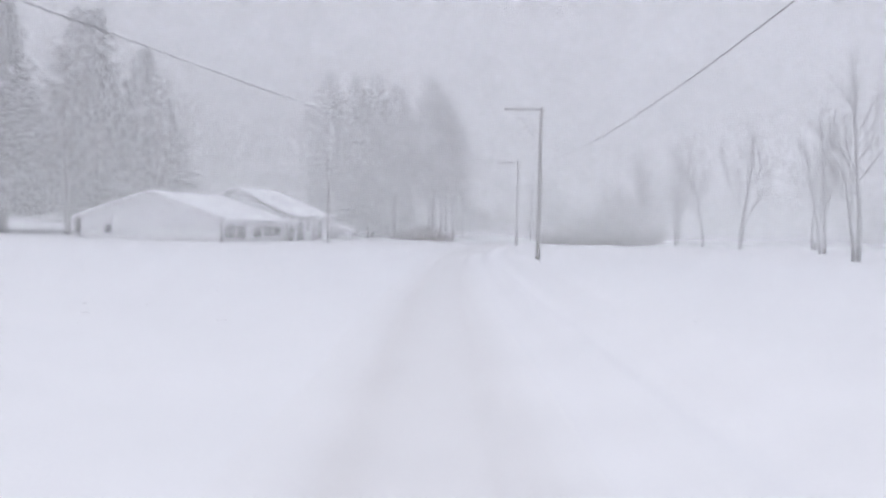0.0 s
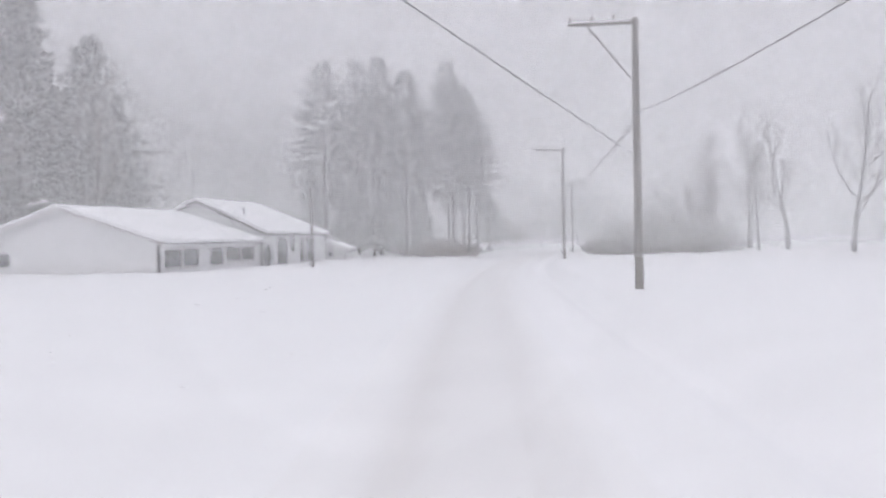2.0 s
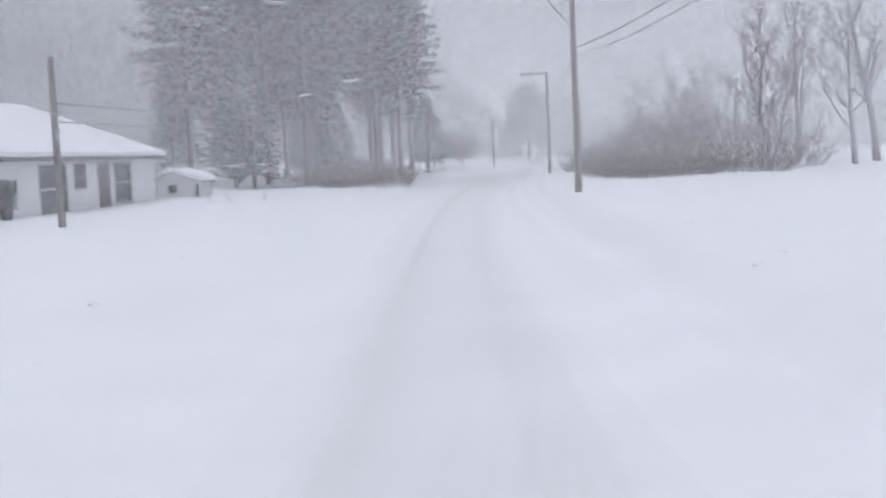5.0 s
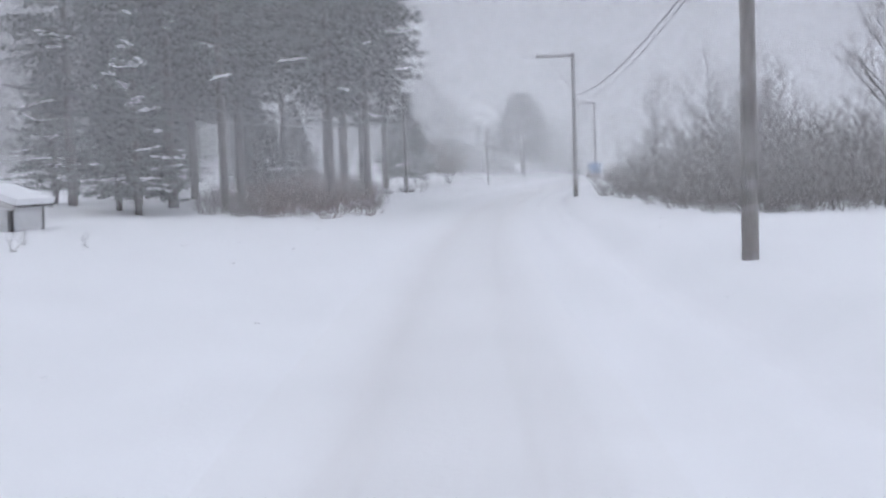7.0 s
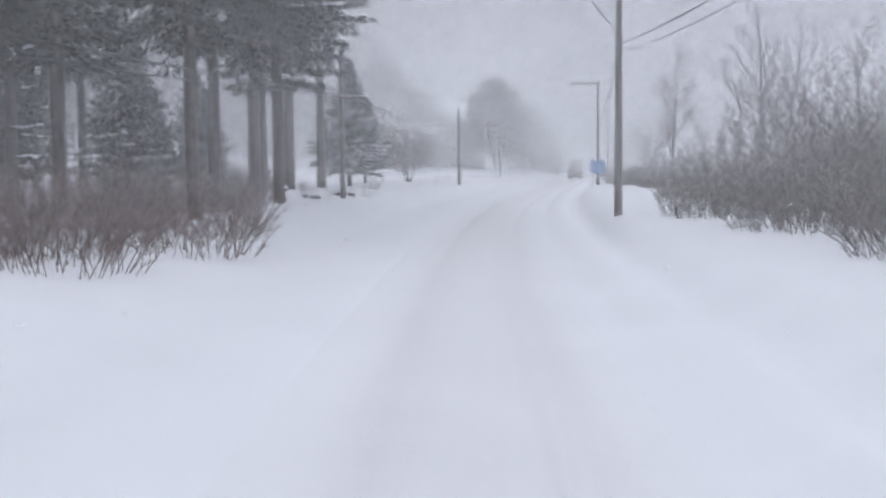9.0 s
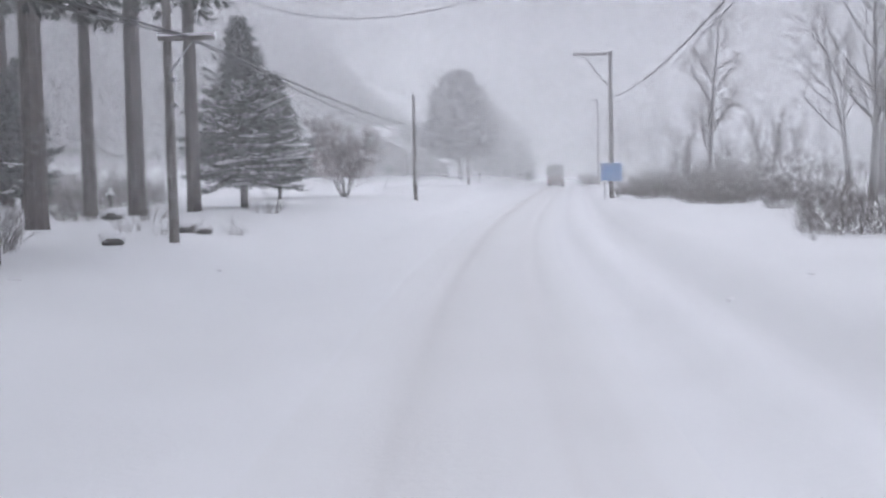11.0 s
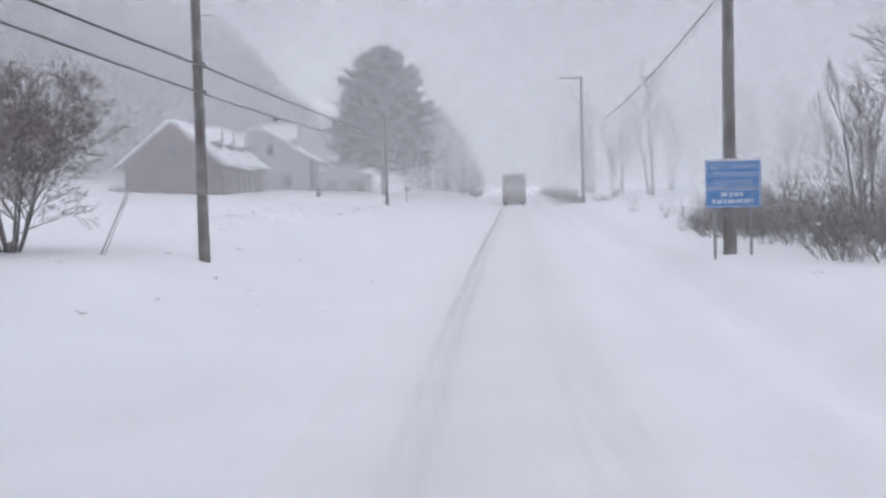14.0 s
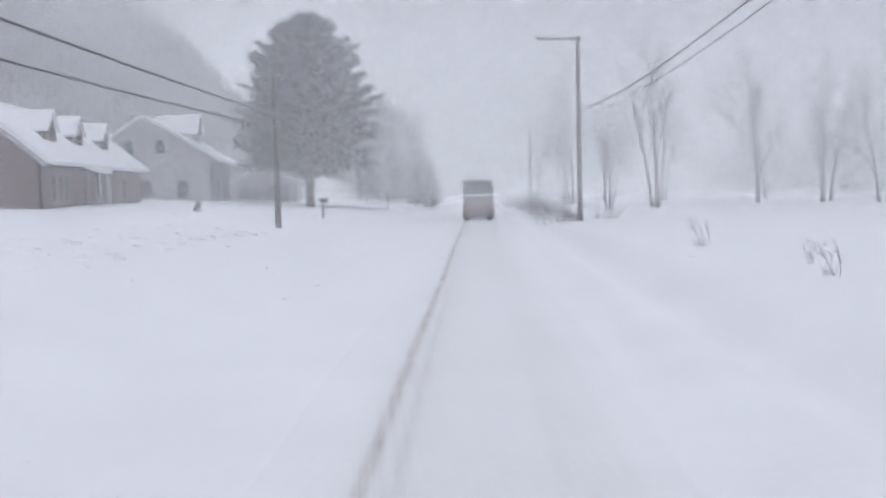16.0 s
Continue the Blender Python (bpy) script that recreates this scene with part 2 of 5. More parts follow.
# ---- building helpers ----
class Geo:
    """Vertices and faces of one mesh."""

    def __init__(self):
        self.v, self.f = [], []

    def add(self, vs, fs):
        o = len(self.v)
        self.v.extend(tuple(p) for p in vs)
        self.f.extend(tuple(i + o for i in q) for q in fs)

    def box(self, x0, y0, z0, x1, y1, z1, m=None):
        vs = [Vector((x, y, z)) for z in (z0, z1) for y in (y0, y1) for x in (x0, x1)]
        if m:
            vs = [m @ p for p in vs]
        self.add(vs, [(0, 2, 3, 1), (4, 5, 7, 6), (0, 1, 5, 4), (2, 6, 7, 3), (0, 4, 6, 2), (1, 3, 7, 5)])

    def tube(self, pts, radii, sides=6, cap=True):
        pts = [Vector(p) for p in pts]
        rings = []
        for i, p in enumerate(pts):
            d = (pts[min(i + 1, len(pts) - 1)] - pts[max(i - 1, 0)]).normalized()
            a = d.orthogonal().normalized()
            if abs(d.z) > 0.9:
                a = (Vector((1, 0, 0)) - d * d.x).normalized()
            b = d.cross(a)
            rings.append([p + (a * math.cos(k * 2 * math.pi / sides) + b * math.sin(k * 2 * math.pi / sides)) * radii[i] for k in range(sides)])
        fs = []
        for i in range(len(pts) - 1):
            for k in range(sides):
                k2 = (k + 1) % sides
                fs.append((i * sides + k, i * sides + k2, (i + 1) * sides + k2, (i + 1) * sides + k))
        if cap:
            fs.append(tuple(range(sides - 1, -1, -1)))
            fs.append(tuple((len(pts) - 1) * sides + k for k in range(sides)))
        self.add([p for r in rings for p in r], fs)

    def blob(self, c, rx, ry, rz, rng, n=7, rough=0.18):
        """A lumpy rounded clod, flat below."""
        vs, fs = [], []
        rows = 4
        for i in range(rows + 1):
            th = math.pi * i / rows
            for k in range(n):
                ph = 2 * math.pi * k / n
                j = 1 + rng.uniform(-rough, rough)
                vs.append((c[0] + rx * j * math.sin(th) * math.cos(ph), c[1] + ry * j * math.sin(th) * math.sin(ph), c[2] + rz * j * math.cos(th) * (1 if i < 3 else 0.5)))
        for i in range(rows):
            for k in range(n):
                k2 = (k + 1) % n
                fs.append((i * n + k, (i + 1) * n + k, (i + 1) * n + k2, i * n + k2))
        self.add(vs, fs)

    def mesh(self, name, material, smooth=False):
        me = bpy.data.meshes.new(name)
        me.from_pydata(self.v, [], self.f)
        me.materials.append(material)
        if smooth:
            me.polygons.foreach_set("use_smooth", [True] * len(me.polygons))
        me.update()
        return me


def part(name, geo, material, parent=None, label="", smooth=False):
    ob = new(name, geo.mesh(name, material, smooth) if isinstance(geo, Geo) else geo)
    if parent:
        ob.parent = parent
    return tagged(ob, label)


def thing(name, m, label, category, group="", kind=""):
    ob = new(name)
    ob.empty_display_size = 0.3
    ob.matrix_basis = m
    return tagged(ob, label, category, group, kind)


def at(x, y, z=None, rz=0.0, s=1.0):
    return pose(x, y, ground_z(x, y) - 0.02 if z is None else z, 0, 0, rz) @ Matrix.Diagonal((s, s, s, 1))


# ---- the lie of the land ----
KNOTS = (3.08, 0.00, -2.98, -5.83, -8.52, -10.98, -13.15, -14.94, -16.27, -17.10, -17.34, -16.93, -15.87, -14.30, -12.47, -10.59, -8.69, -6.78, -4.85, -2.91, -0.97, 0.97, 2.92, 4.86)


def lane_x(y):
    """Where the driven lane runs: a long gentle right-hand bend that straightens out."""
    if y < -20:
        return KNOTS[0] + (KNOTS[1] - KNOTS[0]) * (y + 20) / 20
    if y > 420:
        return KNOTS[-2] + (KNOTS[-1] - KNOTS[-2]) * (y - 420) / 20
    u = (y + 20) / 20
    i = min(max(int(u), 1), len(KNOTS) - 3)
    w = u - i
    a, b, d, e = KNOTS[i - 1:i + 3]
    return b + 0.5 * w * ((d - a) + w * ((2 * a - 5 * b + 4 * d - e) + w * (3 * (b - d) + e - a)))


def step(a, b, x):
    t = min(max((x - a) / (b - a), 0.0), 1.0)
    return t * t * (3 - 2 * t)


ROAD_L, ROAD_R = -4.6, 2.3
TRACK_L, TRACK_R = -2.3, 2.1


def hill_foot(y):
    """How far from the road the wooded hill begins to rise."""
    return 64 + 66 * (1 - step(215, 300, y)) - 14 * step(380, 480, y)


def verge_z(lat, y):
    """Height of the snow beside the road, by the distance from the lane's middle."""
    wob = noise.noise(Vector((lat * 0.11, y * 0.05, 3.0)))
    fine = noise.noise(Vector((lat * 0.45, y * 0.3, 7.0)))
    if lat < ROAD_L:
        d = ROAD_L - lat
        # ploughed bank, then lawns that rise to the houses
        bank = 0.36 + 0.38 * step(150, 200, y) + 0.18 * step(195, 250, y)
        rise = 0.01 + 0.053 * step(230, 300, y)
        z = bank * step(0, 4.6, d) + rise * max(0.0, d - 3) + 0.16 * wob * step(2, 14, d) + 0.04 * fine * step(1, 6, d)
        z += 0.05 * noise.noise(Vector((lat * 1.3, y * 0.9, 17.0))) * step(1.5, 5, d) * (1 - step(9, 16, d)) * step(225, 262, y)
        foot = hill_foot(y)
        z += 44 * step(foot - 4, foot + 56, d) + 0.06 * max(0.0, d - foot - 56)
        return z
    if lat > ROAD_R:
        d = lat - ROAD_R
        # low windrow, a hollow behind it, then the field
        z = 0.56 * step(0.6, 3.3, d) + 0.19 * math.exp(-((d - 0.75) / 0.5) ** 2) * step(0, 0.4, d) - 0.27 * math.exp(-((d - 1.8) / 0.6) ** 2)
        z += 0.13 * wob * step(1, 9, d) + 0.04 * fine * step(0, 3, d)
        z += 0.12 * max(0.0, d - 70) * step(70, 130, d)
        return z
    return 0.0


def ground_z(x, y):
    lat = x - lane_x(y)
    if ROAD_L <= lat <= ROAD_R:
        return road_z(lat, y)
    return verge_z(lat, y)


def road_z(lat, y):
    z = 0.02 * noise.noise(Vector((lat * 0.9, y * 0.12, 11.0)))
    for rut in (-0.98, 1.02):
        w = 0.08 * noise.noise(Vector((rut, y * 0.04, 21.0)))
        z -= 0.03 * math.exp(-((lat - rut - w) / 0.22) ** 2)
    edge = min(lat - TRACK_L, TRACK_R - lat)
    return (z + 0.012) * step(0, 0.5, edge) - 0.012


def sheet(name, lats, ys, height, material, label, category):
    vs, fs = [], []
    for y in ys:
        x0 = lane_x(y)
        for lat in lats:
            vs.append((x0 + lat, y, height(lat, y)))
    n = len(lats)
    for j in range(len(ys) - 1):
        for i in range(n - 1):
            a = j * n + i
            fs.append((a, a + 1, a + n + 1, a + n))
    g = Geo()
    g.v, g.f = vs, fs
    me = g.mesh(name, material, True)
    return tagged(new(name, me), label, category, kind="structure"), me


def steps(a, b, n):
    return [a + (b - a) * i / n for i in range(n + 1)]


def under(lat, y):
    """The ground dips below the packed lane and is flush with it at both edges."""
    edge = min(lat - TRACK_L, TRACK_R - lat)
    return verge_z(lat, y) - 0.1 * step(0.05, 1.3, edge)


lats = sorted(set([-900, -600, -420, -300, -230, -180, -140] + steps(-110, -40, 14) + steps(-38, -14, 16) + steps(-13, ROAD_L, 22) + steps(-4.2, TRACK_L, 5)
                  + steps(TRACK_L + 0.15, TRACK_L + 1.35, 8) + steps(TRACK_R - 1.35, TRACK_R, 9) + steps(ROAD_R, 9, 24) + steps(10, 40, 20) + steps(45, 120, 10) + [160, 230, 330, 500, 800]))
ys = [-500, -250, -120, -70] + steps(-50, 420, 376) + steps(425, 520, 19) + [560, 640, 800, 1100, 1600]
sheet("ground", lats, ys, under, SNOW, "deep fresh snow over verges and fields", "snow ground")
road_ys = [-500, -250, -120, -70] + steps(-50, 420, 940) + steps(425, 520, 19) + [560, 640, 800, 1100, 1600]
road_lats = steps(TRACK_L, -1.5, 5) + steps(-1.4, 1.5, 44) + steps(1.6, TRACK_R, 4)
_, road_mesh = sheet("road", road_lats, road_ys, road_z, ROAD_SNOW, "country road of packed snow with gritty wheel ruts", "road")
grit = road_mesh.attributes.new("grit", "FLOAT", "POINT")
values = []
for y in road_ys:
    for lat in road_lats:
        w = 0.08 * noise.noise(Vector((-0.98, y * 0.04, 21.0)))
        worn = 0.8 + 0.7 * noise.noise(Vector((3.0, y * 0.5, 5.0))) + 0.5 * noise.noise(Vector((9.0, y * 1.6, 5.0)))
        k = 0.62 * math.exp(-((lat + 1.02 - w) / (0.055 + 0.03 * step(235, 285, y))) ** 2) * (0.06 + 0.94 * step(222, 275, y)) * worn
        k += 0.16 * math.exp(-((lat + 0.72 - w) / 0.07) ** 2) * step(200, 255, y) * worn
        k += 0.13 * math.exp(-((lat + 0.85 - w) / 0.4) ** 2)
        w = 0.08 * noise.noise(Vector((1.02, y * 0.04, 21.0)))
        k += 0.085 * math.exp(-((lat - 1.0 - w) / 0.4) ** 2)
        k += 0.07 * math.exp(-((lat - 1.32 - w) / 0.06) ** 2) + 0.06 * math.exp(-((lat - 0.72 - w) / 0.06) ** 2)
        k += 0.085 * math.exp(-(lat / 1.2) ** 2) + 0.03 * math.exp(-(lat / 1.6) ** 2) * (1 - step(95, 140, y))
        k *= step(0.0, 1.2, min(lat - TRACK_L, TRACK_R - lat))
        values.append(k)
grit.data.foreach_set("value", values)

# ---- blown snow in the air ----
def blown_snow():
    """Curtains across the valley, each thinning out to a small gap over the lane."""
    g, w = Geo(), []
    for i in range(64):
        y = 4.0 + 7.5 * i
        x0 = lane_x(y)
        rings = [(0.15, 0.12, 0.5), (0.2, 0.17, 0.85), (0.28, 0.25, 1.0), (0.5, 0.5, 1.0)]
        vs = []
        if y > 257:
            rings = [(0.004 * (j + 1), 0.004 * (j + 1), 1.0) for j in range(4)]
        for rx, rz, k in rings:
            for c in range(12):
                an = 2 * math.pi * (c + 0.5) / 12
                vs.append((x0 - 0.03 + rx * math.cos(an), y, 2.485 + rz * math.sin(an)))
                w.append(k)
        far = [(420, 12), (420, 120), (12, 120), (-12, 120), (-420, 120), (-420, 12), (-420, -2), (-420, -5), (-12, -5.5), (12, -5.5), (420, -5), (420, -2)]
        for fx, fz in far:
            vs.append((x0 + fx, y, 2.5 + fz))
            w.append(1.0)
        fs = []
        for r in range(4):
            for c in range(12):
                c2 = (c + 1) % 12
                fs.append((r * 12 + c, r * 12 + c2, (r + 1) * 12 + c2, (r + 1) * 12 + c))
        g.add(vs, fs)
    ob = part("blown_snow", g, VEIL)
    gap = ob.data.attributes.new("thinning", "FLOAT", "POINT")
    gap.data.foreach_set("value", w)
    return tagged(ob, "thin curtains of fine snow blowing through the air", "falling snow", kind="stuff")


blown_snow()


# ---- utility poles and cables ----
def utility_pole(x, y, z, h, arm=True, group="poles beside the lane", lean=0.0):
    p = thing("utility_pole", pose(x, y, z, 0, lean, 0), "weathered wooden utility pole with snow stuck to its windward side", "utility pole", group)
    g = Geo()
    g.tube([(0, 0, -0.6), (0, 0, 0), (0, 0, h * 0.5), (0, 0, h)], [0.17, 0.165, 0.145, 0.115], 12)
    part("pole", g, POLE, p, smooth=False)
    if arm:
        c = Geo()
        c.box(-2.45, -0.2, h - 0.26, 0.16, -0.09, h - 0.14)
        part("crossarm", c, POLE, p)
        b = Geo()
        b.tube([(-1.75, -0.15, h - 0.26), (-0.02, -0.15, h - 2.45)], [0.03, 0.03], 6)
        part("brace", b, POLE, p, "slanting brace below the crossarm")
        for ix in (-2.35, -1.55, -0.75):
            i = Geo()
            i.tube([(ix, -0.145, h - 0.14), (ix, -0.145, h - 0.02), (ix, -0.145, h + 0.0), (ix, -0.145, h + 0.05), (ix, -0.145, h + 0.1)], [0.02, 0.02, 0.06, 0.065, 0.03], 8)
            part("insulator", i, PORCELAIN, p, "brown porcelain insulator")
        s = Geo()
        s.box(-2.43, -0.195, h - 0.138, -0.12, -0.095, h - 0.1)
        part("snow_cap", s, SNOW_CAP, p)
    b = Geo()
    b.box(-0.16, -0.19, 6.6, 0.16, -0.13, 6.68)
    part("cable_bracket", b, METAL, p)
    return p


POLES = [(-4.41, 75.46, 0.41, 10.16), (-10.32, 133.94, 0.57, 9.96), (-12.10, 187.71, 0.55, 9.42), (-7.97, 248.92, 0.60, 9.60), (-0.90, 317.63, 0.38, 11.00), (6.31, 388.19, 0.60, 10.51)]
for x, y, z, h in POLES:
    utility_pole(x, y, z, h)


def left_pole(x, y, z, h, arm=False):
    p = thing("utility_pole", pose(x, y, z), "plain weathered wooden pole carrying two cables, set in snow", "utility pole", "poles on the house side")
    g = Geo()
    g.tube([(0, 0, -0.5), (0, 0, 0), (0, 0, h * 0.55), (0, 0, h)], [0.15, 0.145, 0.13, 0.11], 12)
    part("pole", g, POLE, p)
    for hz in (4.55, 3.85):
        b = Geo()
        b.box(0.05, -0.17, hz - 0.05, 0.22, 0.02, hz + 0.05)
        part("cable_bracket", b, METAL, p)
    if arm:
        c = Geo()
        c.box(-0.2, -0.22, 5.6, 1.35, -0.1, 5.72)
        part("crossarm", c, POLE, p)
        s = Geo()
        s.box(-0.19, -0.215, 5.72, 1.34, -0.105, 5.79)
        part("snow_cap", s, SNOW_CAP, p)
        b = Geo()
        b.tube([(0.05, -0.16, 4.7), (0.75, -0.16, 5.6)], [0.025, 0.025], 6)
        part("brace", b, METAL, p)
    else:
        for hz in (6.35, 5.75):
            b = Geo()
            b.tube([(0.1, -0.03, hz), (0.42, -0.03, hz + 0.01)], [0.016, 0.012], 6)
            part("step_pin", b, METAL, p)
    return p


LEFT = [(-30.33, 122.72, 0.28, 6.70), (-25.55, 204.90, 0.62, 8.20), (-21.00, 249.96, 1.02, 6.70), (-17.40, 303.76, 1.17, 6.63)]
for x, y, z, h in LEFT:
    left_pole(x, y, z, h, abs(y - 205) < 3)


def cable(a, b, sag, r=0.016, label="black overhead cable slung between poles", n=16):
    g = Geo()
    a, b = Vector(a), Vector(b)
    pts = [a.lerp(b, i / n) - Vector((0, 0, sag * 4 * (i / n) * (1 - i / n))) for i in range(n + 1)]
    g.tube(pts, [r] * (n + 1), 5)
    return tagged(part("overhead_cable", g, CABLE), label, "cable", "overhead cables")


row = [(lane_x(12) + 6.0, 12, 0.3, 10.2)] + POLES + [(13.3, 455, 0.6, 10.2)]
for (xa, ya, za, ha), (xb, yb, zb, hb) in zip(row, row[1:]):
    for ix in (-2.35, -1.55, -0.75):
        cable((xa + ix, ya - 0.14, za + ha + 0.1), (xb + ix, yb - 0.14, zb + hb + 0.1), 0.9, 0.005, "thin bare conductor strung between crossarms")
    cable((xa + 0.1, ya - 0.2, za + 6.65), (xb + 0.1, yb - 0.2, zb + 6.65), 0.8, 0.013 if ya < 70 else 0.02)
    if ya > 70:
        cable((xa - 0.1, ya - 0.2, za + 6.25), (xb - 0.1, yb - 0.2, zb + 6.25), 0.9, 0.01)
# attachment points, upper and lower, pole by pole, and the sag of the spans between them
hung = [(-30.1, 122.6, 5.2, 4.5), (-24.95, 204.75, 6.35, 6.3), (-20.8, 249.86, 5.5, 4.82), (-17.2, 303.66, 6.07, 5.55), (-13.5, 362, 6.1, 5.6), (-9.5, 420, 6.1, 5.6)]
sags = [(0.4, 0.5), (0.24, 0.22), (0.17, 0.24), (0.3, 0.4), (0.4, 0.5)]
for (xa, ya, ua, la), (xb, yb, ub, lb), (su, sl) in zip(hung, hung[1:], sags):
    cable((xa, ya, ua), (xb, yb, ub), su, 0.027)
    cable((xa, ya, la), (xb, yb, lb), sl, 0.022)
k, c3 = LEFT[1], POLES[2]
cable((k[0], k[1], k[2] + k[3] - 0.2), (c3[0], c3[1], 7.3), 2.4, 0.008, "slack service cable crossing over the road")


cable((-17.0, -16, 8.3), (POLES[0][0] - 0.1, POLES[0][1] - 0.2, 5.5), 0.3, 0.011, "black cable crossing high over the road")


def splice(x, y, z, L, r):
    s = thing("cable_splice_case", pose(x, y, z, 0, 0, 4), "dark splice case hung on the overhead cable", "splice case")
    g = Geo()
    g.tube([(0, -L / 2, 0), (0, -L / 2 + 0.06, 0), (0, L / 2 - 0.06, 0), (0, L / 2, 0)], [0.03, r, r, 0.03], 8)
    part("case", g, CABLE, s)
    c = Geo()
    c.box(-r * 0.7, -L / 2 + 0.05, r * 0.75, r * 0.7, L / 2 - 0.05, r * 1.25)
    part("snow_cap", c, SNOW_CAP, s)


for u, L, r in ((0.172, 0.8, 0.065), (0.204, 0.5, 0.055)):
    (xa, ya, _, la), (xb, yb, _, lb) = hung[2], hung[3]
    splice(xa + (xb - xa) * u, ya + (yb - ya) * u, la + (lb - la) * u - sags[2][1] * 4 * u * (1 - u) - r, L, r)


# ---- trees ----
def along(pts, q):
    s = min(len(pts) - 1.001, q * (len(pts) - 1))
    a = int(s)
    return pts[a].lerp(pts[a + 1], s - a), (pts[a + 1] - pts[a]).normalized()


def turned(d, rng, ang):
    """The direction d, bent aside by an angle in a random plane."""
    o = d.orthogonal().normalized()
    az = rng.uniform(0, 6.283)
    return (d * math.cos(ang) + (o * math.cos(az) + d.cross(o) * math.sin(az)) * math.sin(ang)).normalized()


def tuft(geo, base, d, length, width, rng, n, fan, drop):
    """A tuft of narrow needle blades that fan out from a twig's end."""
    for k in range(n):
        dd = turned(d, rng, rng.uniform(0.1, fan)) + Vector((0, 0, -drop * rng.random()))
        dd.normalize()
        L = length * rng.uniform(0.6, 1.15)
        w = dd.cross(Vector((rng.uniform(-1, 1), rng.uniform(-1, 1), rng.uniform(-1, 1)))).normalized() * width
        mid = base + dd * L * 0.45
        geo.add([base, mid + w, base + dd * L, mid - w], [(0, 1, 2, 3)])


def envelope(knots):
    def f(t):
        for (a, u), (b, v) in zip(knots, knots[1:]):
            if t <= b:
                return u + (v - u) * max(0.0, t - a) / (b - a)
        return knots[-1][1]
    return f


def conifer_parts(seed, h, z0, radius, knots, boughs, elev, bend, twig, length, width, n, fan, drop, snowy=0.2, trunk_r=0.3, step_q=0.34, snow_top=1.0):
    """Trunk, boughs that reach to the crown's outline with side twigs and needle tufts, and snow lodged on them."""
    rng = random.Random(seed)
    prof = envelope(knots)
    tr, cr, sn = Geo(), Geo(), Geo()
    tr.tube([(0, 0, -0.3), (0, 0, 0.15), (0.02, 0, h * 0.3), (rng.uniform(-0.1, 0.1), rng.uniform(-0.1, 0.1), h * 0.7), (0, 0, h * 0.97)],
            [trunk_r * 1.25, trunk_r * 1.05, trunk_r * 0.9, trunk_r * 0.4, 0.02], 9)
    for i in range(boughs):
        t = min(0.985, (i + rng.random()) / boughs)
        z = z0 + (h - z0) * t * 0.97
        az = i * 2.3999 + rng.uniform(-0.5, 0.5)
        e = math.radians(elev[0] + (elev[1] - elev[0]) * t + rng.uniform(-9, 9))
        out = Vector((math.cos(az), math.sin(az), 0))
        L, zz = 0.0, z
        while L < radius * 1.3 and L * math.cos(e) < radius * prof((z + L * math.sin(e) - z0) / (h - z0)) and z + L * math.sin(e) < h:
            L += 0.1
        L *= rng.choice((rng.uniform(0.55, 0.85), rng.uniform(0.85, 1.08)))
        if L < 0.2:
            L = 0.2
        pts = []
        for j in range(5):
            q = j / 4
            pts.append(out * L * q * math.cos(e) + Vector((0, 0, z + L * (q * math.sin(e) + bend * (q * q - q * 0.5)))))
        r = 0.012 + 0.009 * L
        tr.tube(pts, [r, r * 0.8, r * 0.6, r * 0.4, 0.005], 3, cap=False)
        laden = rng.random() < snowy and t < snow_top
        m = max(2, int(L / step_q))
        for j in range(m):
            q = 0.15 + 0.85 * (j + rng.random()) / m
            p, d = along(pts, q)
            side = d.cross(Vector((0, 0, 1))).normalized()
            reach = twig * (0.35 + 0.65 * min(1.0, L / (radius * 0.7))) * (1.15 - 0.75 * q)
            for s in (-1, 1):
                dd = (d * 0.75 + side * s * rng.uniform(0.5, 1.1) + Vector((0, 0, rng.uniform(-0.25, 0.15) + bend * 0.5))).normalized()
                R = reach * rng.uniform(0.6, 1.15)
                k = max(1, int(R / (length * 0.55)))
                for u in range(k):
                    b = p + dd * R * (u + rng.random()) / k
                    tuft(cr, b, dd, length, width, rng, n, fan, drop)
                    if laden and rng.random() < 0.5 and q > 0.3:
                        ln = length * rng.uniform(0.8, 1.5)
                        w = dd.cross(Vector((0, 0, 1))).normalized() * ln * rng.uniform(0.35, 0.6)
                        c = b + Vector((0, 0, length * 0.12))
                        sn.add([c - dd * ln * 0.6, c + w, c + dd * ln * 0.7, c - w, c + Vector((0, 0, ln * 0.22))], [(0, 3, 2, 1), (0, 1, 4), (1, 2, 4), (2, 3, 4), (3, 0, 4)])
        tuft(cr, pts[-1] - out * 0.1, (pts[-1] - pts[-2]).normalized(), length * 1.1, width, rng, n + 1, fan * 0.8, drop)
    tuft(cr, Vector((0, 0, h * 0.97)), Vector((0, 0, 1)), length * 1.2, width, rng, n + 3, 0.5, 0)
    return tr, cr, sn


def conifer(name, m, label, category, parts, bark, leaf, group=""):
    t = thing(name, m, label, category, group)
    tr, cr, sn = parts
    part("trunk", tr, bark, t)
    part("crown", cr, leaf, t)
    if sn.f:
        tagged(part("lodged_snow", sn, SNOW_CAP, t), kind="stuff")
    return t


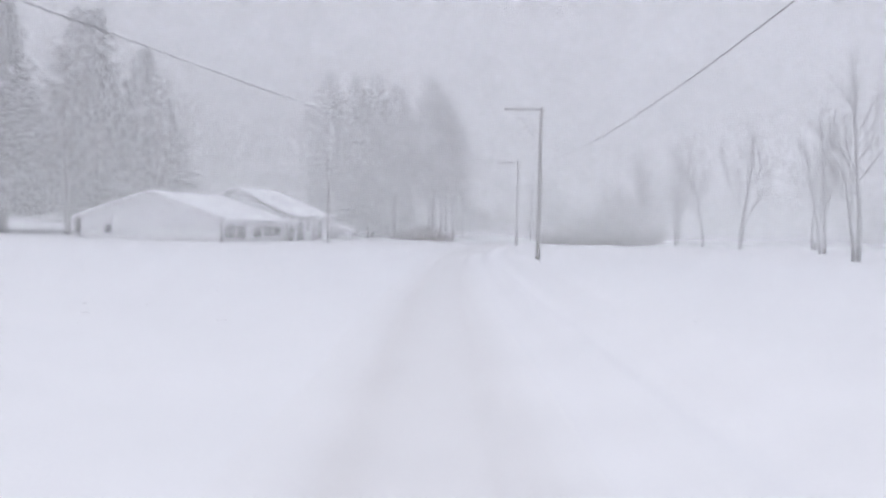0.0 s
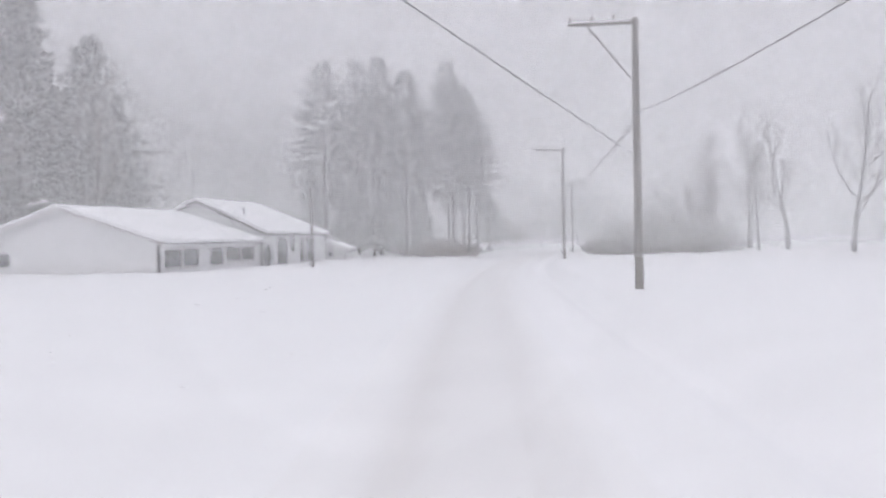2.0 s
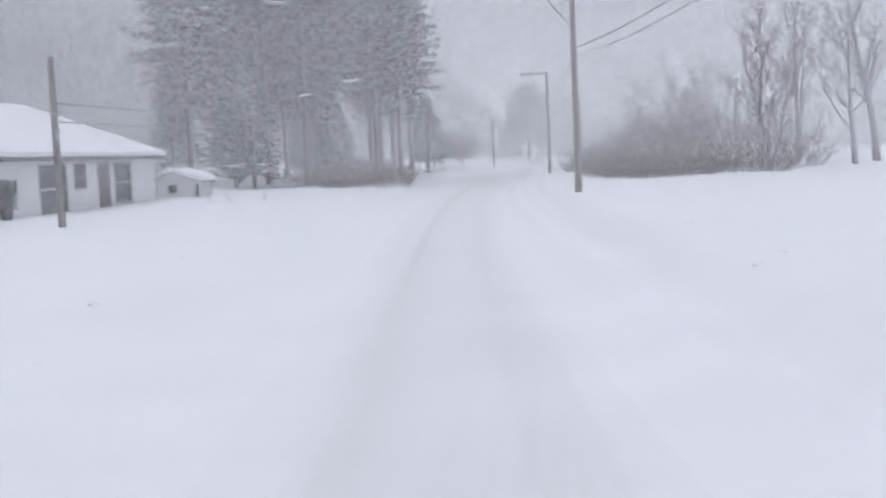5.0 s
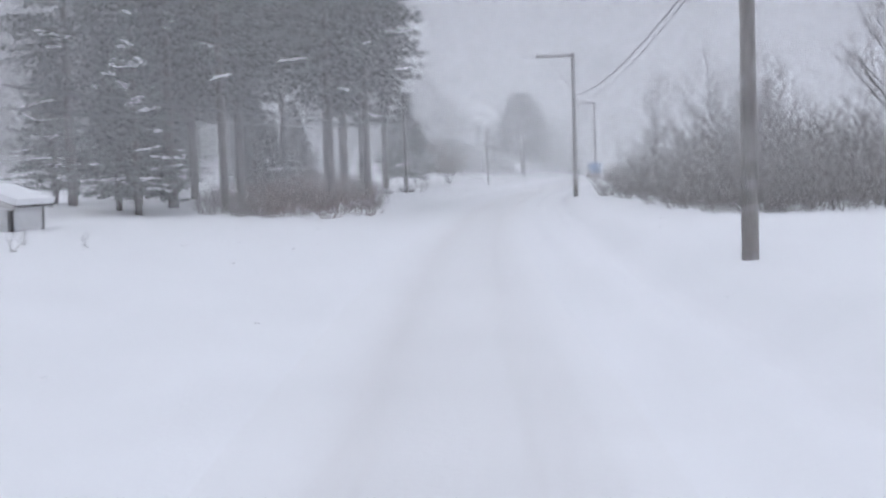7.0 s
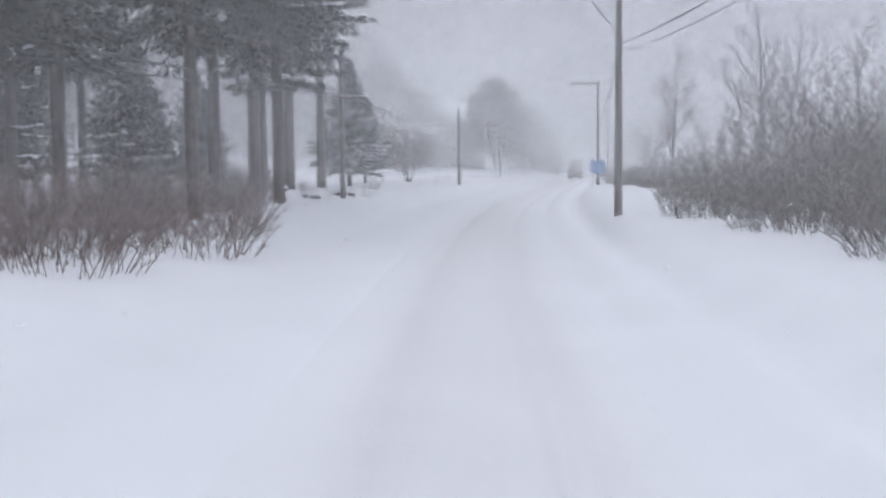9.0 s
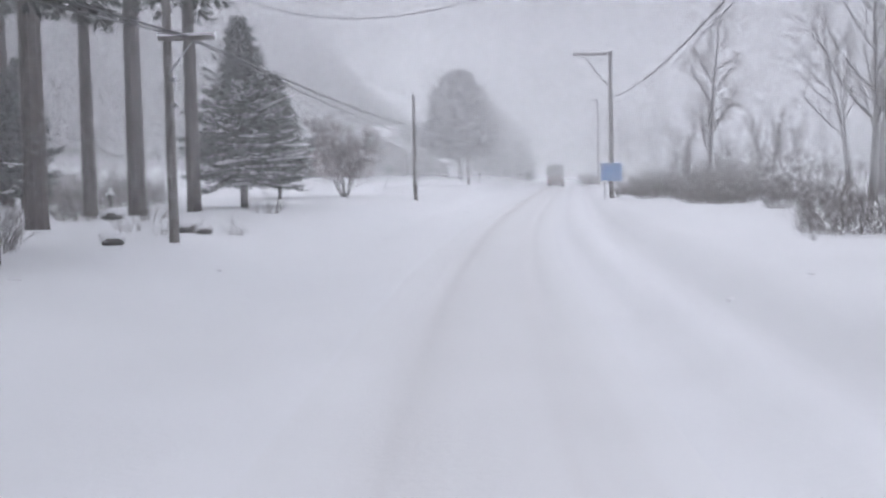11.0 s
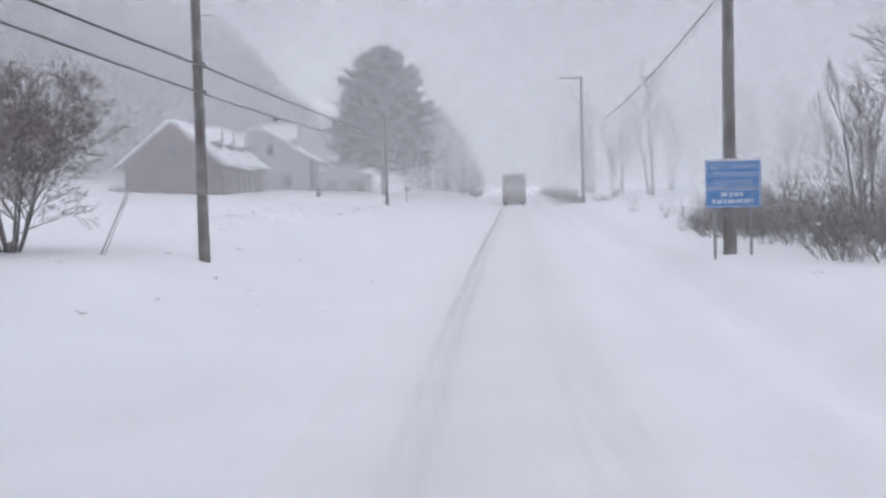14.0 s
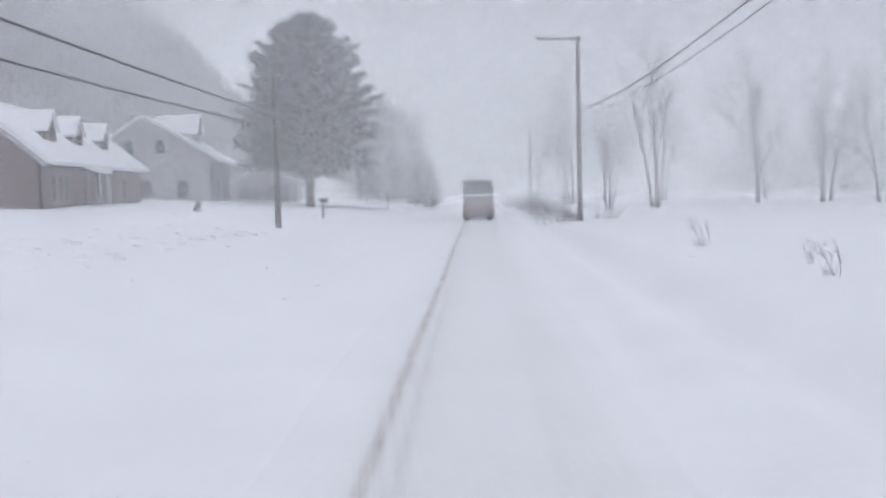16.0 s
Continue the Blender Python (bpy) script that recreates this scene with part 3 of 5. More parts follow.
TALL = [(0, 0.5), (0.12, 0.8), (0.35, 1.0), (0.55, 0.86), (0.7, 0.64), (0.85, 0.36), (1, 0.03)]
HIGH = [(0, 0.5), (0.15, 0.75), (0.45, 1.0), (0.75, 0.8), (1, 0.1)]
SPIRE = [(-0.2, 0.6), (0, 0.86), (0.1, 1.0), (0.3, 0.84), (0.6, 0.5), (0.85, 0.2), (1, 0.02)]
PINE = [(-0.3, 0.5), (0, 0.88), (0.1, 1.0), (0.3, 0.98), (0.5, 0.84), (0.65, 0.72), (0.8, 0.56), (0.9, 0.36), (0.96, 0.2), (1, 0.02)]
CLUMP = [(-0.3, 0.7), (0, 0.9), (0.3, 1.0), (0.6, 0.9), (0.8, 0.7), (0.95, 0.4), (1, 0.1)]
FAR = [(-0.3, 0.6), (0, 0.9), (0.2, 1.0), (0.5, 0.75), (0.75, 0.45), (0.9, 0.22), (1, 0.03)]
GROVE = "tall pines of the roadside grove"
GROVE_LABEL = "tall snow-dusted pine with a bare lower trunk"
tall_a = conifer("pine_tree", at(-46.5, 187), GROVE_LABEL, "pine tree", conifer_parts(11, 27.5, 6.5, 5.4, TALL, 170, (-6, 35), -0.1, 1.5, 0.55, 0.06, 4, 0.75, 0.6, 0.08, 0.33, 0.6), BARK, PINE_NEEDLE, GROVE)
tall_b = conifer("pine_tree", at(-30.5, 196.5), GROVE_LABEL, "pine tree", conifer_parts(12, 28.5, 7.5, 4.9, TALL, 170, (-8, 35), -0.1, 1.5, 0.55, 0.06, 4, 0.75, 0.6, 0.08, 0.3, 0.6), BARK, PINE_NEEDLE, GROVE)
tall_c = conifer("pine_tree", at(-32.0, 211.8), GROVE_LABEL, "pine tree", conifer_parts(13, 28.0, 11.4, 5.1, HIGH, 150, (-10, 38), -0.12, 1.5, 0.55, 0.06, 4, 0.75, 0.9, 0.08, 0.39, 0.6), BARK, PINE_NEEDLE, GROVE)
for i, (x, y, s, k) in enumerate([(-37.1, 180, 0.97, 0), (-32.6, 175.8, 0.85, 1), (-27.6, 182.4, 0.8, 1), (-27.6, 197.5, 0.86, 0), (-33.9, 222.8, 0.75, 2), (-32.25, 224.2, 1.0, 2), (-30.4, 227.1, 0.85, 2), (-42, 200, 0.95, 0), (-44, 215, 0.95, 1), (-43, 236, 0.95, 2), (-35.5, 190, 0.95, 0), (-41.5, 186, 0.95, 1)]):
    copy_thing((tall_a, tall_b, tall_c)[k], at(x, y, None, 67 * i + 20, s))

# spruces and shrubs on the snowy lawn
spruce = conifer("spruce_tree", at(-28.9, 231.5), "dense spruce with snow lying on its drooping boughs", "spruce tree", conifer_parts(21, 9.7, 1.6, 3.5, SPIRE, 290, (-16, 38), 0.14, 0.85, 0.28, 0.022, 6, 0.75, 0.3, 0.56, 0.19, 0.26, 0.55), BARK, NEEDLE, "spruces on the lawn")
conifer("spruce_tree", at(-29.4, 245.4), "smaller dense spruce dusted with snow", "spruce tree", conifer_parts(22, 7.9, 1.0, 2.3, SPIRE, 280, (-12, 38), 0.12, 0.6, 0.22, 0.024, 6, 0.75, 0.3, 0.16, 0.12, 0.24, 0.7), BARK, NEEDLE, "spruces on the lawn")
spruces = [(-36.0, 171, 1.05), (-39, 176, 0.95), (-66, 118, 2.0), (-72, 128, 2.5), (-64, 137, 2.1), (-80, 140, 2.8), (-74, 112, 2.1), (-70.5, 149, 2.8), (-88, 125, 2.7), (-60.3, 150, 1.7), (-64.5, 151, 2.2), (-76, 156, 2.9), (-67, 158, 2.4), (-50, 192, 1.1), (-47, 203, 0.95), (-49, 214, 1.2), (-52, 226, 1.1), (-46, 232, 0.9), (-40.5, 232, 0.7), (-38, 204, 0.75), (-39, 214, 0.6), (-13.6, 388, 0.6), (-10.5, 386, 0.55), (-7.6, 389, 0.5), (-5.6, 391, 0.5), (-39.4, 225, 0.8), (-43, 222, 1.0)]
far_spruce = conifer("spruce_tree", at(*spruces[0][:2], None, 15, spruces[0][2]), "dark spruce dusted with snow among the trees", "spruce tree", conifer_parts(23, 10.6, 1.2, 3.0, SPIRE, 150, (-14, 38), 0.12, 0.9, 0.36, 0.05, 4, 0.75, 0.3, 0.2, 0.18, 0.36), BARK, NEEDLE, "spruces behind the grove")
for i, (x, y, s) in enumerate(spruces[1:]):
    copy_thing(far_spruce, at(x, y, None, 50 * i + 65, s))
white_pine = conifer("white_pine", at(-18.7, 356.2), "broad lone white pine with a rounded crown", "pine tree", conifer_parts(31, 17.3, 4.2, 6.7, PINE, 500, (-14, 48), 0.12, 2.3, 0.5, 0.045, 8, 0.8, 0.25, 0.0, 0.4, 0.5), BARK, PINE_NEEDLE)
clump = [(-11.5, 440, 0.95), (-7.4, 448, 0.9), (-4.6, 456, 0.66), (-2.0, 464, 0.45), (-9.0, 458, 1.0), (-15, 450, 0.9)]
far_pine = conifer("white_pine", at(*clump[0][:2], None, 30, clump[0][2]), "rounded pine in a clump faint behind blowing snow", "pine tree", conifer_parts(32, 17.5, 2.0, 7.0, FAR, 110, (-6, 45), 0.1, 1.6, 0.6, 0.07, 4, 0.95, 0.1, 0.0, 0.4, 0.7), BARK, PINE_NEEDLE, "pine clump beside the far lane")
for i, (x, y, s) in enumerate(clump[1:]):
    copy_thing(far_pine, at(x, y, None, 110 * i + 140, s))
conifer("conifer_sapling", at(-23.9, 323.0, None, 0, 0.6), "small snow-dusted conifer sapling in the field", "conifer", conifer_parts(33, 1.5, 0.1, 0.6, SPIRE, 50, (0, 40), 0.1, 0.25, 0.14, 0.015, 5, 0.7, 0.2, 0.5, 0.03, 0.15), BARK, NEEDLE)


def bare_parts(seed, h, r0, stems=1, lean=0.2, limbs=13, angle=0.85, first=0.22, fork=3, thin=0.008, reach=0.5, up=0.25):
    """A trunk tapering to its tip, with limbs that carry branches and fine twigs."""
    rng = random.Random(seed)
    big, fine = Geo(), Geo()

    def stem(p, d, L, r, n, bow, wob):
        pts, q = [p], p
        for i in range(n):
            d = (d + Vector((rng.uniform(-1, 1), rng.uniform(-1, 1), rng.uniform(-0.6, 0.6))) * wob + Vector((0, 0, bow / n))).normalized()
            q = q + d * L / n
            pts.append(q)
        return pts

    def grow(p, d, L, r, lev):
        n = (7, 5, 3, 2, 2)[lev]
        pts = stem(p, d, L, r, n, (0.0, up * 2, up, up, 0.0)[lev], (0.07, 0.15, 0.18, 0.2, 0.25)[lev])
        end = 0.25 if lev else 0.15
        rr = [max(r * (1 - (1 - end) * i / n), thin * 0.7) for i in range(n + 1)]
        if lev < 3:
            (big if lev < 2 else fine).tube(pts, rr, (8, 5, 3)[lev], cap=False)
        else:
            w = (pts[-1] - pts[0]).cross(Vector((rng.uniform(-1, 1), rng.uniform(-1, 1), 0.3))).normalized() * max(rr[0], thin * 0.9)
            fine.add([pts[0] - w, pts[0] + w, pts[-1] + w * 0.4, pts[-1] - w * 0.4], [(0, 1, 2, 3)])
        kids = (limbs, 7, 5, fork, 0)[lev]
        for k in range(kids):
            lo = first if lev == 0 else 0.2
            t = lo + (1 - lo) * (k + rng.random()) / kids
            b, dd = along(pts, t)
            dn = turned(dd, rng, angle * rng.uniform(0.6, 1.15))
            ln = L * (reach * (1.15 - 0.8 * t) if lev == 0 else rng.uniform(0.3, 0.55) * (1.2 - 0.5 * t)) * rng.uniform(0.7, 1.2)
            grow(b, dn, ln, max(r * (0.42 if lev == 0 else 0.5) * (1.1 - 0.6 * t), thin), lev + 1)

    for s in range(stems):
        a = 6.283 * s / stems + rng.uniform(-0.25, 0.25)
        k = 0 if s == 0 and stems < 4 else 1
        d0 = Vector((math.cos(a) * lean * k, math.sin(a) * lean * k, 1))
        p = Vector((math.cos(a) * r0 * 1.7 * k, math.sin(a) * r0 * 1.7 * k, -0.2))
        q = 1.0 if k == 0 else rng.uniform(0.7, 0.9)
        grow(p, d0.normalized(), h * q, r0 * q, 0)
    return big, fine


def bare_tree(name, m, label, category, parts, group="", bark=None, twig=None):
    t = thing(name, m, label, category, group)
    part("trunk", parts[0], bark or GREY_BARK, t)
    part("branches", parts[1], twig or TWIG, t, "fine bare twigs")
    return t


# the round bare tree beside the house-side poles
round_parts = bare_parts(47, 5.5, 0.055, 7, 0.4, 18, 0.85, 0.18, 6, 0.0065, 0.52, 0.1)
round_parts[0].tube([(0, 0, -0.3), (0, 0, 0.1), (0.01, 0, 0.2), (0.01, 0, 0.28)], [0.22, 0.19, 0.15, 0.06], 10)
bare_tree("bare_tree", at(-25.8, 250.0, None, 0, 1.1), "low round bare tree with dense fine twigs", "bare tree", round_parts, twig=RUSSET_TWIG)
roadside_bare = bare_tree("bare_tree", at(-0.3, 255.0), "bare roadside tree with long side limbs", "bare tree", bare_parts(43, 12.5, 0.21, 1, 0.2, 26, 0.85, 0.22, 5, 0.009, 0.36, 0.2), "bare trees along the lane")
slim_bare = bare_tree("bare_tree", at(-1.9, 255.6), "slender upright many-stemmed roadside tree", "bare tree", bare_parts(46, 6.2, 0.06, 4, 0.13, 9, 0.5, 0.3, 3, 0.006, 0.4, 0.35), "bare trees along the lane")
FIELD = "bare trees in the field"
field_bare = bare_tree("bare_tree", at(12.6, 352), "tall bare field tree faint in blowing snow", "bare tree", bare_parts(44, 15.5, 0.26, 2, 0.12, 16, 0.75, 0.3, 4, 0.011, 0.4, 0.25), FIELD, RIMED_HAZED_BARK, RIMED_HAZED_TWIG)
field_bare2 = bare_tree("bare_tree", at(26.0, 364), "spreading bare field tree with snow-plastered bark", "bare tree", bare_parts(45, 13.8, 0.28, 1, 0.2, 16, 0.9, 0.22, 4, 0.011, 0.5, 0.3), FIELD, RIMED_HAZED_BARK, RIMED_HAZED_TWIG)
for i, (x, y, s, k) in enumerate([(32.1, 362, 0.85, 0), (33.6, 364, 0.8, 1), (7.8, 350, 1.6, 3), (36.8, 360, 0.9, 1), (14, 402, 1.0, 0), (20, 410, 0.95, 1), (11, 415, 0.9, 1), (27, 405, 1.0, 0), (39, 398, 1.0, 1), (17.5, 428, 1.1, 0), (45, 372, 0.9, 0), (-9, 432, 1.0, 0), (-13, 436, 1.0, 1), (-5, 440, 0.95, 0), (3.1, 251.8, 1.1, 3), (3.5, 233, 0.9, 1), (-1, 216, 1.3, 3), (8, 244, 1.0, 1), (7, 218, 0.75, 1), (12, 262, 1.0, 1), (1, 190, 1.6, 3), (5, 175, 1.1, 2), (3, 160, 1.7, 3), (12, 195, 1.2, 0), (-62, 125, 1.7, 2), (-68, 105, 1.8, 1), (-58, 140, 1.5, 2), (-76, 120, 1.7, 0), (-66, 155, 1.7, 1), (20, 95, 1.0, 0), (24, 130, 1.0, 0), (17, 148, 1.1, 1), (28, 160, 1.0, 0), (10, 165, 0.8, 1), (15, 178, 1.2, 1), (-1.5, 200, 1.2, 3), (1.5, 258, 0.8, 3), (5.5, 256, 1.0, 3)]):
    copy_thing((field_bare, field_bare2, roadside_bare, slim_bare)[k], at(x, y, None, 71 * i + 40, s))


def brush_parts(seed, n, w, h, caught=0.0015):
    """Many thin arching stems, each with twigs that fork again."""
    rng = random.Random(seed)
    g, s = Geo(), Geo()
    for i in range(n):
        a, r = rng.uniform(0, 6.283), w * math.sqrt(rng.random())
        p = Vector((math.cos(a) * r, math.sin(a) * r, -0.15))
        hh = h * rng.uniform(0.35, 1.1) * (1 - 0.45 * (r / w) ** 2)
        d = Vector((math.cos(a) * r / w * 0.5 + rng.uniform(-0.45, 0.45), math.sin(a) * r / w * 0.5 + rng.uniform(-0.45, 0.45), 1)).normalized()
        q = p + d * hh * 0.5
        e = q + (d + Vector((rng.uniform(-0.9, 0.9), rng.uniform(-0.9, 0.9), -0.1))).normalized() * hh * 0.5
        g.tube([p, q, e], [0.012, 0.009, 0.004], 3, cap=False)
        for k in range(10):
            t = rng.uniform(0.15, 1)
            b = p.lerp(q, t * 2) if t < 0.5 else q.lerp(e, t * 2 - 1)
            dd = (d * 0.6 + Vector((rng.uniform(-1, 1), rng.uniform(-1, 1), rng.uniform(-0.2, 0.6)))).normalized()
            tip = b + dd * hh * rng.uniform(0.12, 0.32)
            side = dd.cross(Vector((rng.uniform(-1, 1), rng.uniform(-1, 1), 0.3))).normalized() * 0.006
            g.tube([b, tip], [0.006, 0.003], 3, cap=False) if k < 4 else g.add([b - side, b + side, tip + side * 0.4, tip - side * 0.4], [(0, 1, 2, 3)])
            for u in range(3):
                b2 = b.lerp(tip, rng.uniform(0.3, 0.95))
                d2 = (dd + Vector((rng.uniform(-1, 1), rng.uniform(-1, 1), rng.uniform(-0.3, 0.8)))).normalized()
                flat = d2.cross(Vector((rng.uniform(-1, 1), rng.uniform(-1, 1), 0.3))).normalized() * 0.004
                e2 = b2 + d2 * hh * rng.uniform(0.06, 0.14)
                g.add([b2 - flat, b2 + flat, e2 + flat * 0.4, e2 - flat * 0.4], [(0, 1, 2, 3)])
            if rng.random() < caught:
                s.blob(b.lerp(tip, 0.6), 0.06, 0.06, 0.04, rng, 5)
    return g, s


def bush(name, m, label, parts, group="", material=None):
    b = thing(name, m, label, "bush", group)
    part("stems", parts[0], material or BRUSH_TWIG, b)
    if parts[1].f:
        tagged(part("lodged_snow", parts[1], SNOW_CAP, b), kind="stuff")
    return b


BRUSH = "brush along the lane"
brush_a = bush("bare_bush", at(-7.5, 176), "tangled bare brush with snow caught in its twigs", brush_parts(51, 170, 2.4, 3.4), BRUSH)
thicket = bush("thicket", at(-4.5, 186), "tall dense bare thicket grey with driven snow", brush_parts(56, 230, 2.6, 5.6), BRUSH)
for i, (x, y, s) in enumerate([(-1.5, 192, 1.05), (-6.8, 194, 0.75), (1.5, 186, 1.15), (-2.5, 178, 0.9), (2.5, 196, 1.2), (6, 190, 1.2)]):
    copy_thing(thicket, at(x, y, None, 61 * i + 25, s))
brush_b = bush("bare_bush", at(-7.4, 166), "tangled bare brush with snow caught in its twigs", brush_parts(52, 150, 2.0, 2.6), BRUSH)
for i, (x, y, s) in enumerate([(-5, 180, 1.35), (-9.0, 184, 0.95), (-5, 170, 1.4), (-6.7, 160, 1.15), (-3.0, 164, 1.6), (-6.2, 155, 1.0), (-0.5, 172, 1.7), (-3.5, 156, 1.4), (0.5, 160, 1.7), (2, 180, 1.7), (4, 168, 1.8), (-4.2, 252, 0.95), (-4.6, 246, 0.9), (-3.6, 258, 0.9), (-1.5, 247, 1.15), (-3.4, 240, 0.95), (-0.5, 240, 1.1), (-4.2, 235.5, 0.75), (-5.4, 257, 0.5), (-4.7, 262, 0.6), (-0.5, 251, 1.1), (-3.8, 263, 0.6), (-2.0, 266, 0.78), (-1.2, 272, 0.5), (1.8, 254, 1.1), (0.5, 259, 1.0), (-38.9, 243.4, 1.0), (-43.7, 246, 1.0), (-36, 236, 0.7), (-41, 238, 0.8), (-1.5, 227, 0.9), (-3.2, 236, 0.6), (-3.5, 214, 0.85), (-7.0, 206, 0.6), (-4, 204, 0.9), (-1, 207, 1.0), (-1.7, 317, 0.3), (-31, 171, 0.8), (-27.5, 187, 0.45), (-29.6, 190, 0.8), (-31, 195, 0.9), (-33.5, 192, 0.95), (-30.5, 202, 0.7), (-35, 184, 0.9), (-31, 186, 0.8), (-29, 168, 0.6)]):
    copy_thing((brush_a, brush_b)[i % 2], at(x, y, None, 53 * i, s))
# pale twig colour also stands in for haze over this brush
bank_brush = bush("bare_bush", at(-1.7, 321.5), "loose bare roadside brush, rimed and paled to look hazed", brush_parts(57, 34, 1.5, 2.3), BRUSH, RIMED_HAZED_TWIG)
for i, (x, y, s) in enumerate([(-0.8, 328, 0.9), (0.2, 336, 1.0), (1.0, 345, 0.9), (2.0, 355, 1.0), (3.0, 366, 1.0), (3.9, 378, 1.05), (5.0, 392, 1.1), (1.2, 320, 0.6)]):
    copy_thing(bank_brush, at(x, y, None, 59 * i + 13, s))
russet = bush("russet_shrub", at(-26.0, 166.0), "dense russet shrub at the edge of the grove", brush_parts(58, 110, 2.0, 2.7), BRUSH, RUSSET_TWIG)
for i, (x, y, s) in enumerate([(-24.8, 171.5, 0.95), (-27.8, 169.5, 1.05), (-25.6, 177.0, 0.9), (-28.5, 175, 1.1)]):
    copy_thing(russet, at(x, y, None, 83 * i + 13, s))
lawn_shrub = bush("lawn_shrub", at(-26.2, 222.9, None, 0, 0.85), "tall multi-stemmed bare shrub in front of the spruces", brush_parts(53, 16, 0.5, 2.2), "shrubs on the lawn")
for i, (x, y, s) in enumerate([(-33.4, 219.8, 1.7), (-34.4, 222.0, 1.5), (-32.9, 218.0, 1.2), (-30.2, 218.6, 1.1), (-35.0, 218.5, 1.3), (-35.5, 225, 0.8), (-37.0, 229, 0.9), (-25.6, 208.3, 0.45), (-34.4, 227, 0.6), (-24.7, 208.9, 0.42), (-26.6, 207.6, 0.4), (-28.5, 210.5, 0.7)]):
    copy_thing(lawn_shrub, at(x, y, None, 80 * i + 31, s))
twigs = bush("dry_weed_clump", at(-2.6, 287.3), "few dry twigs poking out of deep snow", brush_parts(54, 5, 0.3, 1.5, 0.0), "dry weeds in the field", RIMED_HAZED_TWIG)
for i, (x, y, s) in enumerate([(-3.4, 275.3, 0.8), (-2.6, 278.6, 0.4), (-30.7, 142.5, 0.6), (-30.1, 144.4, 0.6), (-8.6, 203.4, 0.5), (-28.6, 146, 0.5), (-31.5, 148, 0.6), (-2.0, 280.1, 0.5)]):
    copy_thing(twigs, at(x, y, None, 47 * i, s))


wall_shrub = bush("foundation_shrub", at(-39.6, 314.6, None, 0, 0.5), "snow-laden dark shrub against the house wall", brush_parts(55, 120, 1.5, 2.2, 0.12), "shrubs against the house wall")
for i, (x, s) in enumerate([(-38.2, 0.4), (-36.6, 0.55), (-34.9, 0.45), (-32.8, 0.5)]):
    copy_thing(wall_shrub, at(x, 314.7, None, 70 * i + 25, s))

# hillside woods, far off
def hill_woods():
    rng = random.Random(61)
    g = Geo()
    for i in range(5600):
        y = rng.uniform(250, 620)
        foot = hill_foot(y)
        lat = -(foot + rng.uniform(2, 112)) if i % 7 else rng.uniform(75, 160)
        x = lane_x(y) + lat
        z = ground_z(x, y)
        h = rng.uniform(10, 17)
        if rng.random() < 0.68:
            for lv in range(9):
                q = lv / 9
                r = (1 - q) * h * 0.2
                zz = z + h * (0.12 + 0.83 * q)
                for k in range(9):
                    a = rng.uniform(0, 6.28)
                    c, s = math.cos(a), math.sin(a)
                    w = 0.14 + r * 0.2
                    b = r * rng.uniform(0.7, 1.2)
                    dz = rng.uniform(-0.03, 0.03) * h
                    g.add([(x, y, zz + h * 0.08 + dz), (x + c * b * 0.6 - s * w, y + s * b * 0.6 + c * w, zz + dz), (x + c * b, y + s * b, zz - h * 0.05 + dz), (x + c * b * 0.6 + s * w, y + s * b * 0.6 - c * w, zz + dz)], [(0, 1, 2, 3)])
        else:
            g.tube([(x, y, z - 0.5), (x, y, z + h * 0.5)], [0.2, 0.13], 4, cap=False)
            for k in range(34):
                a, e = rng.uniform(0, 6.28), rng.uniform(0.5, 1.4)
                b = Vector((x, y, z + h * rng.uniform(0.25, 0.62)))
                d = Vector((math.cos(a) * math.cos(e), math.sin(a) * math.cos(e), math.sin(e)))
                tip = b + d * h * rng.uniform(0.2, 0.42)
                w = d.cross(Vector((rng.uniform(-1, 1), rng.uniform(-1, 1), 0.3))).normalized() * 0.09
                g.add([b - w * 0.4, b + w * 0.4, tip + w, tip - w], [(0, 1, 2, 3)])
    return tagged(part("hillside_woods", g, WOODS), "mixed bare woods and conifers on the hillside", "woods", kind="stuff")


hill_woods()


# ---- houses ----
def wall_with_openings(parent, p0, p1, z0, z1, openings, material, gable=None, thick=0.2, name="wall"):
    """A wall from p0 to p1 (seen from outside left to right), with windows let into it. openings: (along, sill, width, height, kind)."""
    a, b = Vector((*p0, 0)), Vector((*p1, 0))
    L = (b - a).length
    ang = math.atan2(b.y - a.y, b.x - a.x)
    m = Matrix.Translation((a.x, a.y, 0)) @ Matrix.Rotation(ang, 4, "Z")
    g = Geo()
    xs = sorted({0.0, L} | {v for o in openings for v in (o[0], o[0] + o[2])})
    for x0, x1 in zip(xs, xs[1:]):
        holes = sorted((o[1], o[1] + o[3]) for o in openings if o[0] <= x0 + 1e-6 and o[0] + o[2] >= x1 - 1e-6)
        lo = z0
        for h0, h1 in holes:
            g.box(x0, 0, lo, x1, thick, z0 + h0, m)
            lo = z0 + h1
        g.box(x0, 0, lo, x1, thick, z1, m)
    if gable:
        vs = [m @ Vector(v) for v in ((0, 0, z1), (L, 0, z1), (L * gable[1], 0, gable[0]), (0, thick, z1), (L, thick, z1), (L * gable[1], thick, gable[0]))]
        g.add(vs, [(0, 1, 2), (3, 5, 4), (0, 2, 5, 3), (1, 4, 5, 2), (0, 3, 4, 1)])
    part(name, g, material, parent)
    for x, s, w, h, kind in openings:
        window(parent, m, x, z0 + s, w, h, thick, kind)


